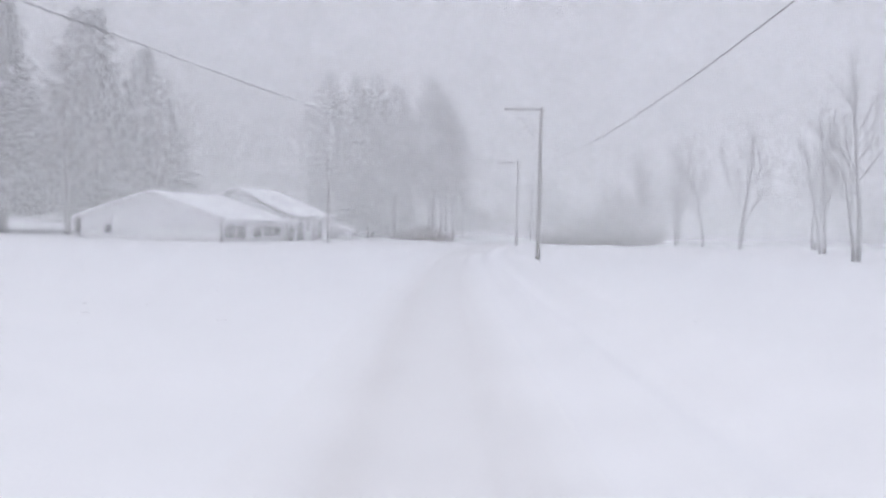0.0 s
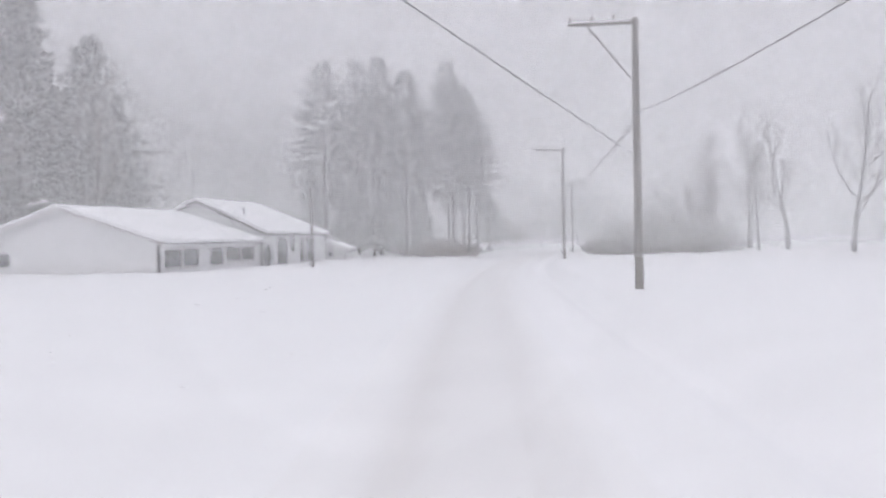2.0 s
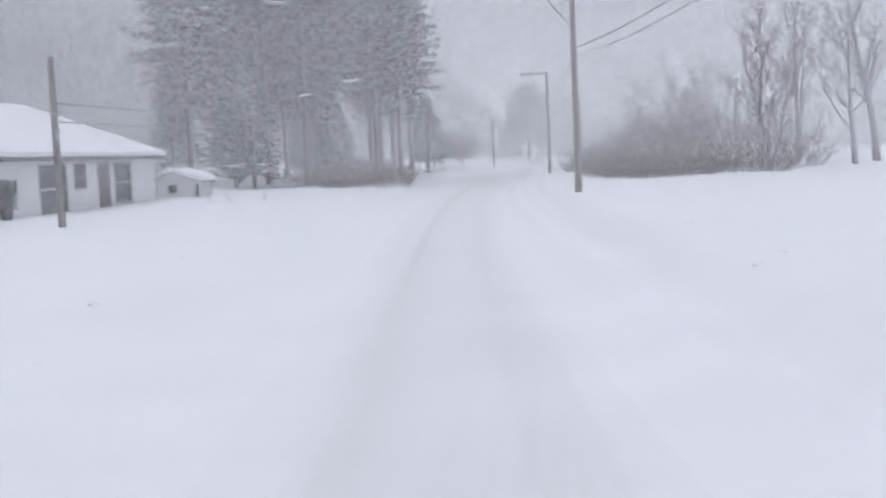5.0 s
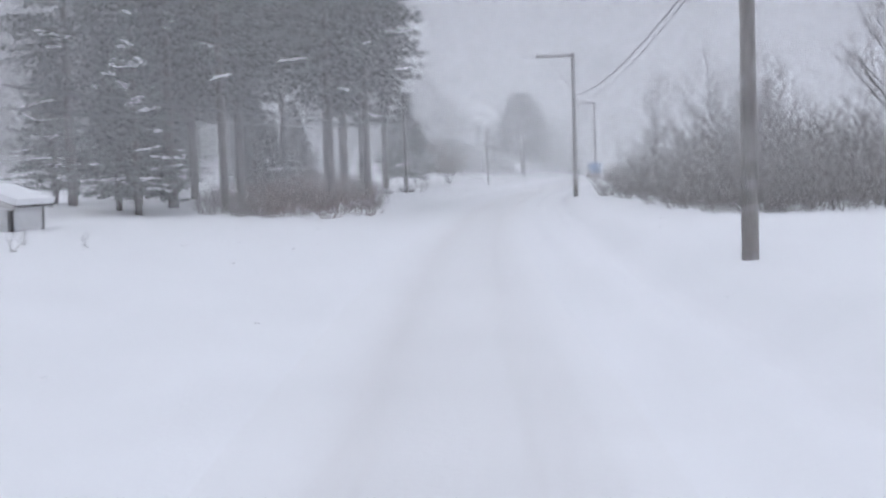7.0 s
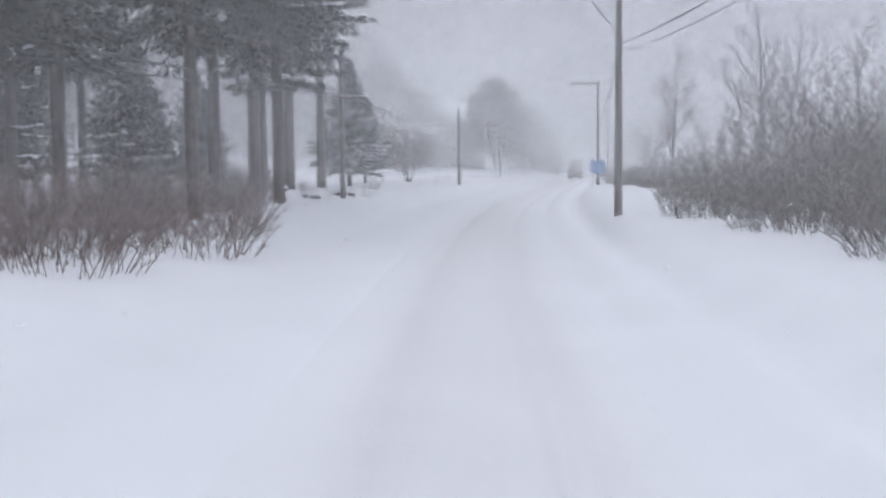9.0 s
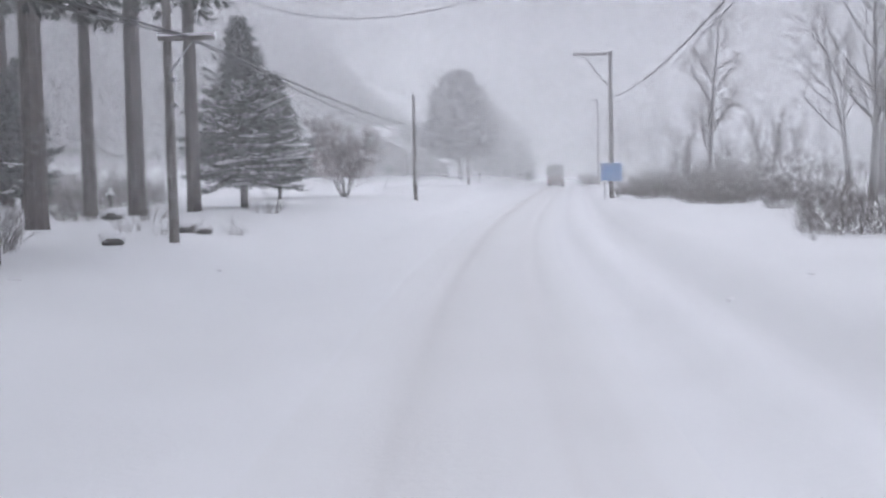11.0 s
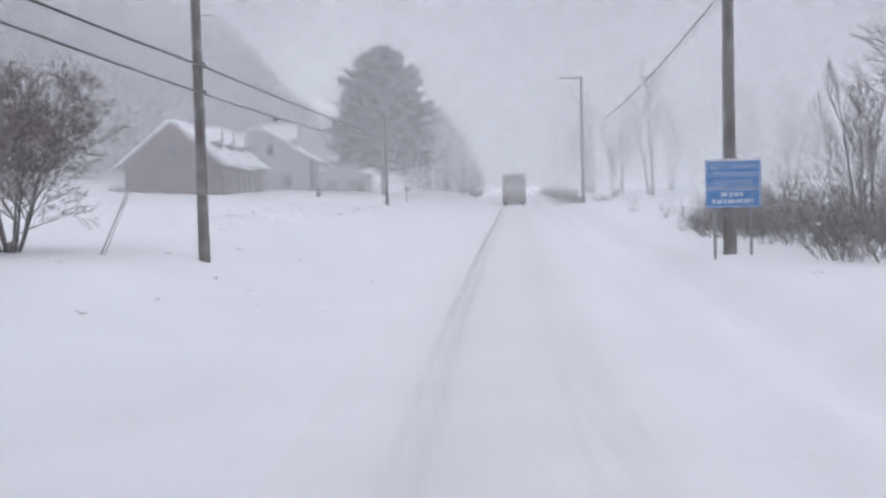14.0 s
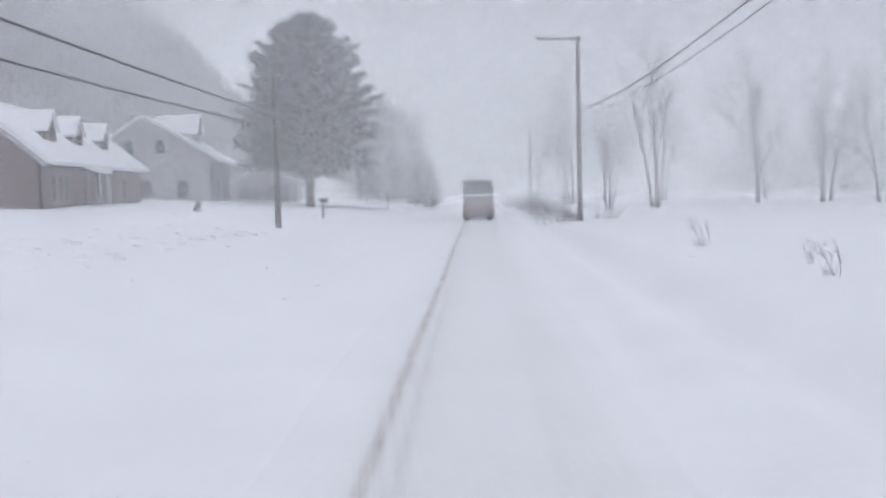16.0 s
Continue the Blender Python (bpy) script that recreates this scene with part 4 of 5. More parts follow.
def window(parent, m, x, z, w, h, thick, kind):
    f = Geo()
    t = 0.09
    f.box(x - t, -0.03, z - t, x + w + t, 0.04, z, m)
    f.box(x - t, -0.03, z + h, x + w + t, 0.04, z + h + t, m)
    f.box(x - t, -0.03, z, x, 0.04, z + h, m)
    f.box(x + w, -0.03, z, x + w + t, 0.04, z + h, m)
    if kind == "window":
        f.box(x, 0.0, z + h * 0.48, x + w, 0.05, z + h * 0.52, m)
    fr = part("door" if kind == "door" else "window", f, TRIM, parent)
    p = Geo()
    p.box(x, 0.07, z, x + w, 0.1, z + h, m)
    part("door_leaf" if kind == "door" else "pane", p, DARK_PANEL if kind == "door" else GLASS, fr)
    s = Geo()
    s.box(x - t, -0.09, z - t - 0.05, x + w + t, -0.03, z - t + 0.02, m)
    part("sill", s, TRIM, fr)


def slab(parent, name, quad, thick, material):
    """A roof plane with thickness from its four (or three) lower corners."""
    q = [Vector(v) for v in quad]
    n = (q[1] - q[0]).cross(q[2] - q[0]).normalized()
    if n.z < 0:
        q.reverse()
        n = -n
    g = Geo()
    k = len(q)
    vs = q + [v + n * thick for v in q]
    g.add(vs, [tuple(range(k - 1, -1, -1)), tuple(range(k, 2 * k))] + [(i, (i + 1) % k, k + (i + 1) % k, k + i) for i in range(k)])
    part(name, g, material, parent)


def roof_plane(parent, quad):
    slab(parent, "roof", quad, 0.12, SHINGLE)
    n = (Vector(quad[1]) - Vector(quad[0])).cross(Vector(quad[2]) - Vector(quad[0])).normalized()
    n = n if n.z > 0 else -n
    slab(parent, "roof_snow", [Vector(v) + n * 0.124 for v in quad], 0.26, SNOW_CAP)


def gable_roof(parent, x0, x1, y0, y1, eave, ridge, over=0.4):
    """Ridge along y."""
    xm = (x0 + x1) / 2
    k = (ridge - eave) / (xm - x0)
    lo = eave - over * k
    roof_plane(parent, [(x0 - over, y0 - over, lo), (xm, y0 - over, ridge), (xm, y1 + over, ridge), (x0 - over, y1 + over, lo)])
    roof_plane(parent, [(x1 + over, y0 - over, lo), (x1 + over, y1 + over, lo), (xm, y1 + over, ridge), (xm, y0 - over, ridge)])
    for y in (y0 - over - 0.03, y1 + over + 0.005):
        g = Geo()
        for s in (-1, 1):
            xe = xm + s * ((x1 - x0) / 2 + over)
            g.add([(xe, y, lo - 0.12), (xm, y, ridge - 0.12), (xm, y, ridge + 0.1), (xe, y, lo + 0.1), (xe, y + 0.025, lo - 0.12), (xm, y + 0.025, ridge - 0.12), (xm, y + 0.025, ridge + 0.1), (xe, y + 0.025, lo + 0.1)],
                  [(0, 1, 2, 3), (7, 6, 5, 4), (0, 4, 5, 1), (3, 2, 6, 7), (0, 3, 7, 4), (1, 5, 6, 2)])
        part("barge_board", g, TRIM, parent)


def dormer(parent, x_out, y, z_sill, w, h, xm, eave, ridge, material):
    """A small gabled window box on the slope that falls towards +x."""
    d = part("dormer", Geo(), material, parent)
    g = Geo()
    hw = w / 2
    x_in = xm + 0.4
    g.box(x_in, y - hw, z_sill - 0.3, x_out, y + hw, z_sill + h)
    top = z_sill + h
    g.add([(x_out, y - hw, top), (x_out, y + hw, top), (x_out, y, top + hw * 0.95), (x_in, y - hw, top), (x_in, y + hw, top), (x_in, y, top + hw * 0.95)], [(0, 1, 2), (3, 5, 4), (0, 3, 4, 1), (0, 2, 5, 3), (1, 4, 5, 2)])
    d.data = g.mesh("dormer", material)
    for s in (-1, 1):
        r = Geo()
        e = hw + 0.12
        q = [Vector((x_out + 0.2, y + s * e, top - 0.16)), Vector((x_out + 0.2, y, top + hw * 0.95 + 0.02)), Vector((x_in - 0.3, y, top + hw * 0.95 + 0.02)), Vector((x_in - 0.3, y + s * e, top - 0.16))]
        n = (q[1] - q[0]).cross(q[2] - q[0]).normalized()
        n = n if n.z > 0 else -n
        vs = q + [v + n * 0.16 for v in q]
        r.add(vs, [(0, 1, 2, 3), (4, 7, 6, 5), (0, 4, 5, 1), (1, 5, 6, 2), (2, 6, 7, 3), (3, 7, 4, 0)])
        part("dormer_snow", r, SNOW_CAP, d)
    p = Geo()
    p.box(x_out + 0.005, y - hw * 0.55, z_sill + 0.05, x_out + 0.03, y + hw * 0.55, z_sill + h - 0.1)
    part("pane", p, GLASS, d)


def chimney(parent, x, y, z0, z1, w=0.6, material=STONE):
    g = Geo()
    g.box(x - w / 2, y - w / 2, z0, x + w / 2, y + w / 2, z1)
    g.box(x - w / 2 - 0.06, y - w / 2 - 0.06, z1, x + w / 2 + 0.06, y + w / 2 + 0.06, z1 + 0.1)
    c = part("chimney", g, material, parent)
    s = Geo()
    s.blob((x, y, z1 + 0.12), w * 0.6, w * 0.6, 0.2, random.Random(5), 8)
    part("chimney_snow", s, SNOW_CAP, c)


def ranch_house():
    """A low house with a hipped main block and a lower gabled wing in front of it."""
    h = thing("ranch_house", Matrix.Identity(4), "low white house under thick roof snow", "house")
    x0, x1, y0, y1 = -50.0, -37.6, 132.0, 153.0
    zb, ze, zr = 0.2, 3.45, 6.5
    wall_with_openings(h, (x1, y0), (x1, y1), zb, ze, [(1.2, 1.5, 0.5, 0.6, "window"), (4.2, 0.3, 3.2, 2.5, "window"), (8.4, 1.5, 1.5, 1.3, "window"), (11.6, 0.3, 1.6, 2.5, "door"), (14.0, 0.5, 2.6, 2.3, "window")], WHITE_SIDING)
    wall_with_openings(h, (x0, y0), (x1, y0), zb, ze, [], WHITE_SIDING, (zr, 0.5))
    wall_with_openings(h, (x1, y1), (x0, y1), zb, ze, [(3, 1.0, 1.2, 1.2, "window")], WHITE_SIDING)
    wall_with_openings(h, (x0, y1), (x0, y0), zb, ze, [], WHITE_SIDING)
    o = 0.5
    xm = (x0 + x1) / 2
    b = y1 - 5.5
    lo = ze - 0.12
    A, B, C, D = (x0 - o, y0 - o, lo), (x1 + o, y0 - o, lo), (x1 + o, y1 + o, lo), (x0 - o, y1 + o, lo)
    R0, R1 = (xm, y0 - o, zr), (xm, b, zr)
    roof_plane(h, [B, C, R1, R0])
    roof_plane(h, [C, D, R1])
    roof_plane(h, [D, A, R0, R1])
    g = Geo()
    for s in (-1, 1):
        xe = xm + s * ((x1 - x0) / 2 + o)
        g.add([(xe, y0 - o - 0.03, lo - 0.16), (xm, y0 - o - 0.03, zr - 0.16), (xm, y0 - o - 0.03, zr + 0.1), (xe, y0 - o - 0.03, lo + 0.1),
               (xe, y0 - o - 0.005, lo - 0.16), (xm, y0 - o - 0.005, zr - 0.16), (xm, y0 - o - 0.005, zr + 0.1), (xe, y0 - o - 0.005, lo + 0.1)], [(0, 1, 2, 3), (7, 6, 5, 4), (0, 4, 5, 1), (3, 2, 6, 7), (0, 3, 7, 4), (1, 5, 6, 2)])
    part("barge_board", g, DARK_PANEL, h, "dark board under the gable's edge")
    f = Geo()
    f.box(x1 + o - 0.02, y0 - o, ze - 0.24, x1 + o + 0.02, y1 + o, ze - 0.06)
    part("fascia", f, DARK_PANEL, h)
    v = Geo()
    v.tube([(xm + 3.4, y0 + 3.0, ze + 1.0), (xm + 3.4, y0 + 3.0, ze + 2.3)], [0.11, 0.11], 8)
    v.tube([(xm + 3.4, y0 + 3.0, ze + 2.3), (xm + 3.4, y0 + 3.0, ze + 2.5)], [0.2, 0.16], 8)
    part("vent_pipe", v, METAL, h, "stubby metal roof vent")
    chimney(h, x0 + 3.2, y1 - 1.5, ze, 5.9, 0.9)
    # the gabled garage end and the long glazed porch between it and the main block
    u0, u1, w0, w1 = -53.0, -39.6, 109.5, 119.0
    px = x1 - 0.3
    u1 = px
    zb2, ze2, zr2 = 0.2, 2.75, 5.3
    wall_with_openings(h, (u0, w0), (u1, w0), zb2, ze2, [(2.6, 1.0, 0.9, 0.9, "window")], WHITE_SIDING, (zr2, 0.5))
    wall_with_openings(h, (u1, w0), (u1, w1), zb2, ze2, [(0.9, 0.75, 3.1, 1.25, "window"), (4.4, 0.75, 3.1, 1.25, "window")], WHITE_SIDING)
    wall_with_openings(h, (u0, y0), (u0, w0), zb2, ze2, [], WHITE_SIDING)
    gable_roof(h, u0, u1, w0, y0 - 0.6, ze2, zr2, 0.5)
    wall_with_openings(h, (px, w1 + 0.02), (px, y0 - 0.02), zb2, 2.75, [(0.5, 0.75, 3.0, 1.25, "window"), (4.2, 0.95, 3.4, 1.1, "window"), (8.0, 0.95, 3.4, 1.1, "window")], WHITE_SIDING)
    return h


ranch_house()
potted = conifer("potted_evergreen", at(-36.9, 131.2), "dark potted evergreen beside the porch corner", "evergreen", conifer_parts(34, 1.7, 0.55, 0.42, CLUMP, 70, (-10, 60), 0.1, 0.2, 0.15, 0.02, 5, 0.8, 0.1, 0.15, 0.05, 0.12), BARK, NEEDLE)
pot = Geo()
pot.tube([(0, 0, -0.1), (0, 0, 0.05), (0, 0, 0.5), (0, 0, 0.56)], [0.2, 0.22, 0.3, 0.32], 12)
part("pot", pot, STONE, potted, "grey stone pot")


def garden_shed():
    h = thing("garden_shed", Matrix.Identity(4), "small shed almost buried in drifted snow", "shed")
    x0, x1, y0, y1 = -39.5, -36.0, 156.5, 159.5
    wall_with_openings(h, (x0, y0), (x1, y0), 0.2, 1.6, [(1.4, 0.7, 0.6, 0.5, "window")], WHITE_SIDING, (2.2, 0.5))
    wall_with_openings(h, (x1, y0), (x1, y1), 0.2, 1.6, [], WHITE_SIDING)
    wall_with_openings(h, (x1, y1), (x0, y1), 0.2, 1.6, [], WHITE_SIDING, (2.2, 0.5))
    wall_with_openings(h, (x0, y1), (x0, y0), 0.2, 1.6, [], WHITE_SIDING)
    gable_roof(h, x0, x1, y0, y1, 1.6, 2.2, 0.3)


garden_shed()


def dormer_house():
    h = thing("dormer_house", Matrix.Identity(4), "rose-tan house with three snow-capped dormers", "house")
    x0, x1, y0, y1 = -39.4, -31.4, 316.0, 343.0
    zb, ze, zr = 1.2, 4.75, 8.1
    wall_with_openings(h, (x0, y0), (x1, y0), zb, ze, [], TAN_SIDING, (zr, 0.5))
    wall_with_openings(h, (x1, y0), (x1, y1), zb, ze, [(2.0, 1.2, 0.8, 1.5, "window"), (3.4, 1.2, 0.8, 1.5, "window"), (4.8, 1.2, 0.8, 1.5, "window"), (9.0, 0.8, 1.1, 2.1, "door"), (12.5, 1.2, 1.0, 1.4, "window"), (15.5, 1.2, 1.0, 1.4, "window"), (20.5, 1.2, 1.0, 1.4, "window")], TAN_SIDING)
    wall_with_openings(h, (x1, y1), (x0, y1), zb, ze, [], TAN_SIDING, (zr, 0.5))
    wall_with_openings(h, (x0, y1), (x0, y0), zb, ze, [], TAN_SIDING)
    gable_roof(h, x0, x1, y0, y1, ze, zr, 0.45)
    xm = (x0 + x1) / 2
    for y in (321.8, 328.2, 335.6):
        dormer(h, xm + 3.05, y, 5.45, 2.3, 1.3, xm, ze, zr, TAN_SIDING)
    # attic window in the gable
    g = Geo()
    g.box(xm - 0.45, y0 - 0.04, 5.3, xm + 0.45, y0 + 0.02, 6.5)
    w = part("window", g, TRIM, h)
    p = Geo()
    p.box(xm - 0.37, y0 - 0.06, 5.38, xm + 0.37, y0 - 0.04, 6.42)
    part("pane", p, GLASS, w)
    # porch hood over the door
    roof_plane(h, [(x1 - 0.05, 324.2, 4.35), (x1 + 1.4, 324.2, 3.95), (x1 + 1.4, 326.8, 3.95), (x1 - 0.05, 326.8, 4.35)])
    for y in (324.4, 326.6):
        q = Geo()
        q.box(x1 + 1.2, y - 0.06, 1.2, x1 + 1.32, y + 0.06, 3.95)
        part("porch_post", q, TRIM, h)
    return h


def gable_house():
    h = thing("gable_house", Matrix.Identity(4), "pale grey house with a steep snowy gable roof", "house")
    x0, x1, y0, y1 = -39.5, -27.5, 356.0, 369.0
    zb, ze, zr = 1.4, 5.9, 9.6
    wall_with_openings(h, (x0, y0), (x1, y0), zb, ze, [(2.2, 1.0, 1.0, 1.5, "window"), (5.4, 0.5, 1.1, 2.1, "door"), (8.8, 1.0, 1.0, 1.5, "window")], GREY_SIDING, (zr, 0.5))
    wall_with_openings(h, (x1, y0), (x1, y1), zb, ze, [(3, 1.0, 1.0, 1.5, "window"), (8, 1.0, 1.0, 1.5, "window")], GREY_SIDING)
    wall_with_openings(h, (x1, y1), (x0, y1), zb, ze, [], GREY_SIDING, (zr, 0.5))
    wall_with_openings(h, (x0, y1), (x0, y0), zb, ze, [], GREY_SIDING)
    gable_roof(h, x0, x1, y0, y1, ze, zr, 0.5)
    xm = (x0 + x1) / 2
    for dx in (-1.4, 1.4):
        g = Geo()
        g.box(xm + dx - 0.45, y0 - 0.04, 6.3, xm + dx + 0.45, y0 + 0.02, 7.7)
        w = part("window", g, TRIM, h)
        p = Geo()
        p.box(xm + dx - 0.37, y0 - 0.06, 6.38, xm + dx + 0.37, y0 - 0.04, 7.62)
        part("pane", p, GLASS, w)
    dormer(h, xm + 4.0, 362.0, 7.3, 3.6, 1.2, xm, ze, zr, GREY_SIDING)
    # lean-to porch along the road side
    roof_plane(h, [(x1 - 0.05, y0, 5.6), (x1 + 3.6, y0, 4.7), (x1 + 3.6, y1, 4.7), (x1 - 0.05, y1, 5.6)])
    for i in range(4):
        q = Geo()
        y = y0 + 0.3 + (y1 - y0 - 0.6) * i / 3
        q.box(x1 + 3.3, y - 0.08, 1.4, x1 + 3.46, y + 0.08, 4.72)
        part("porch_post", q, TRIM, h)
    return h


def low_garage():
    h = thing("garage", Matrix.Identity(4), "low grey garage under a thick layer of snow", "garage")
    x0, x1, y0, y1 = -28.5, -21.0, 374.0, 383.0
    wall_with_openings(h, (x0, y0), (x1, y0), 1.4, 3.7, [(1.2, 0.05, 2.4, 1.9, "door"), (4.3, 0.05, 2.4, 1.9, "door")], GREY_SIDING, (5.0, 0.5))
    wall_with_openings(h, (x1, y0), (x1, y1), 1.4, 3.7, [], GREY_SIDING)
    wall_with_openings(h, (x1, y1), (x0, y1), 1.4, 3.7, [], GREY_SIDING, (5.0, 0.5))
    wall_with_openings(h, (x0, y1), (x0, y0), 1.4, 3.7, [], GREY_SIDING)
    gable_roof(h, x0, x1, y0, y1, 3.7, 5.0, 0.4)


dormer_house()
gable_house()
low_garage()


# ---- roadside things ----
def blue_sign():
    x0, x1, y, zt = -8.70, -7.36, 248.39, 2.85
    s = thing("roadside_sign", pose((x0 + x1) / 2, y, 0.45), "blue two-panel roadside sign with white lettering", "road sign")
    w, zt = (x1 - x0), zt - 0.45
    for px in (-w * 0.33, w * 0.33):
        g = Geo()
        g.box(px - 0.03, 0.02, -0.7, px + 0.03, 0.045, zt - 0.05)
        g.box(px - 0.03, 0.045, -0.7, px - 0.022, 0.075, zt - 0.05)
        g.box(px + 0.022, 0.045, -0.7, px + 0.03, 0.075, zt - 0.05)
        part("post", g, METAL, s, "steel channel post")
    hs = (0.66, 0.46)
    z = zt
    rows = []
    for i, hgt in enumerate(hs):
        b = Geo()
        b.box(-w / 2, -0.004, z - hgt, w / 2, 0.012, z)
        p = part("panel", b, SIGN_BLUE, s, "blue sign panel")
        f = Geo()
        t = 0.018
        for q in ((-w / 2 + 0.02, z - 0.02 - t, w / 2 - 0.02, z - 0.02), (-w / 2 + 0.02, z - hgt + 0.02, w / 2 - 0.02, z - hgt + 0.02 + t),
                  (-w / 2 + 0.02, z - hgt + 0.02, -w / 2 + 0.02 + t, z - 0.02), (w / 2 - 0.02 - t, z - hgt + 0.02, w / 2 - 0.02, z - 0.02)):
            f.box(q[0], -0.008, q[1], q[2], -0.0045, q[3])
        part("border", f, SIGN_WHITE, p)
        rows.append((p, z, hgt))
        z -= hgt + 0.015
    p, z, hgt = rows[0]
    for i, words in enumerate(("ADOPT A HIGHWAY", "LITTER CONTROL", "NEXT 2 MILES")):
        c = bpy.data.curves.new("lettering", "FONT")
        c.body, c.size, c.align_x, c.extrude = words, 0.155, "CENTER", 0.002
        tmp = bpy.data.objects.new("lettering", c)
        scene.collection.objects.link(tmp)
        me = bpy.data.meshes.new_from_object(tmp.evaluated_get(bpy.context.evaluated_depsgraph_get()))
        bpy.data.objects.remove(tmp)
        me.materials.clear()
        me.materials.append(SIGN_WHITE)
        t = new("lettering", me)
        t.parent = p
        wide = max(v.co.x for v in me.vertices) - min(v.co.x for v in me.vertices)
        k = min(1.0, w * 0.86 / wide)
        t.matrix_basis = pose(0, -0.008, z - 0.2 - 0.19 * i, 90, 0, 0) @ Matrix.Diagonal((k, 1, 1, 1))
    p, z, hgt = rows[1]
    for i, (a, b) in enumerate(((-0.3, 0.28), (-0.52, 0.5))):
        x = a
        rng = random.Random(70 + i)
        g = Geo()
        while x < b:
            l = rng.uniform(0.06, 0.16)
            g.box(x, -0.008, z - 0.19 - 0.17 * i, min(b, x + l), -0.0045, z - 0.09 - 0.17 * i)
            x += l + 0.04
        part("legend_bars", g, SIGN_WHITE, p, "illegible white legend")
    c = Geo()
    c.box(-w / 2, -0.012, zt, w / 2, 0.03, zt + 0.035)
    part("snow_cap", c, SNOW_CAP, s)


blue_sign()


def snowy_truck(x, y):
    """The tail of a truck ahead: a high box body with slatted sides, caked in road snow."""
    ang = -math.degrees(math.atan((lane_x(y + 4) - lane_x(y - 4)) / 8))
    t = thing("truck", pose(x, y, 0, 0, 0, ang), "snow-caked truck seen from behind on the road", "truck")
    b = Geo()
    vs, n = [], 9
    prof = [(-1.22, 0.7), (-1.25, 1.0), (-1.25, 2.75), (-1.12, 3.05), (-0.55, 3.2), (0.55, 3.2), (1.12, 3.05), (1.25, 2.75), (1.25, 1.0), (1.22, 0.7)]
    m = len(prof)
    b.add([(px, 0, pz) for px, pz in prof] + [(px, 6.2, pz) for px, pz in prof], [tuple(range(m)), tuple(range(2 * m - 1, m - 1, -1))] + [(i, m + i, m + (i + 1) % m, (i + 1) % m) for i in range(m)])
    body = part("body", b, TRUCK_PAINT, t)
    for i in range(5):
        r = Geo()
        px = -1.12 + 0.56 * i
        r.box(px - 0.05, -0.07, 1.0, px + 0.05, -0.002, 2.85)
        part("rib", r, TRUCK_PAINT, body)
    r = Geo()
    r.box(-1.27, -0.12, 1.92, 1.27, -0.072, 2.04)
    part("tailgate_bar", r, METAL, t, "pale snow-covered bar across the tail")
    s = Geo()
    s.box(-1.24, -0.16, 2.041, 1.24, -0.06, 2.2)
    part("snow_cap", s, SNOW_CAP, t)
    f = Geo()
    f.box(-0.5, 0.2, 0.65, 0.5, 8.6, 0.94)
    part("chassis", f, DARK_PANEL, t)
    bp = Geo()
    bp.box(-1.2, -0.14, 0.5, 1.2, 0.05, 0.68)
    bumper = part("bumper", bp, METAL, t)
    for px in (-1.0, 1.0):
        l = Geo()
        l.box(px - 0.13, -0.17, 0.76, px + 0.13, -0.02, 0.9)
        part("tail_lamp", l, LAMP_RED, t, "red tail lamp crusted with snow")
    cab = Geo()
    cab.box(-1.2, 6.5, 0.7, 1.2, 8.5, 2.75)
    part("cab", cab, TRUCK_PAINT, t)
    for py in (1.3, 2.6, 7.4):
        for px in (-0.95, 0.95):
            g = Geo()
            g.tube([(px - 0.17, py, 0.5), (px + 0.17, py, 0.5)], [0.5, 0.5], 18)
            w = part("wheel", g, RUBBER, t)
            h = Geo()
            sgn = 1 if px > 0 else -1
            h.tube([(px + sgn * 0.172, py, 0.5), (px + sgn * 0.19, py, 0.5)], [0.26, 0.24], 14)
            part("rim", h, METAL, w)
    for px in (-1.0, 1.0):
        fl = Geo()
        fl.box(px - 0.3, 0.55, 0.18, px + 0.3, 0.58, 0.9)
        part("mud_flap", fl, RUBBER, t)
    sp = Geo()
    rng = random.Random(9)
    for i in range(14):
        sp.blob((rng.uniform(-1.0, 1.0), rng.uniform(0.35, 1.2) if i < 6 else rng.uniform(0.5, 5.9), 3.14), 0.5, 0.7, rng.uniform(0.14, 0.32), rng, 7)
    part("load", sp, TRUCK_PAINT, t, "lumpy dark load heaped above the sides")
    cr = Geo()
    cr.box(-1.2, -0.09, 0.72, 1.2, -0.003, 1.86)
    cr.box(-1.15, -0.03, 0.28, 1.15, 0.5, 0.5)
    cr.box(-1.1, -0.02, 0.5, 1.1, 0.045, 0.69)
    part("crust", cr, TRUCK_CRUST, t, "crust of road snow under the tail")


snowy_truck(lane_x(345.0) + 0.1, 345.0)


def mailbox(x, y):
    t = thing("mailbox", at(x, y), "dark mailbox on a wooden post capped with snow", "mailbox")
    g = Geo()
    g.box(-0.05, -0.05, -0.3, 0.05, 0.05, 0.95)
    part("post", g, POLE, t)
    b = Geo()
    n = 8
    ring = [(-0.12, 0.96), (0.12, 0.96)] + [(0.12 * math.cos(math.pi * i / n), 1.12 + 0.12 * math.sin(math.pi * i / n)) for i in range(n + 1)]
    k = len(ring)
    b.add([(-0.2, px, pz) for px, pz in ring] + [(0.32, px, pz) for px, pz in ring], [tuple(range(k - 1, -1, -1)), tuple(range(k, 2 * k))] + [(i, (i + 1) % k, k + (i + 1) % k, k + i) for i in range(k)])
    part("box", b, CABLE, t)
    s = Geo()
    s.blob((0.06, 0, 1.22), 0.27, 0.14, 0.12, random.Random(3), 8)
    part("snow_cap", s, SNOW_CAP, t)


mailbox(-16.0, 319.2)


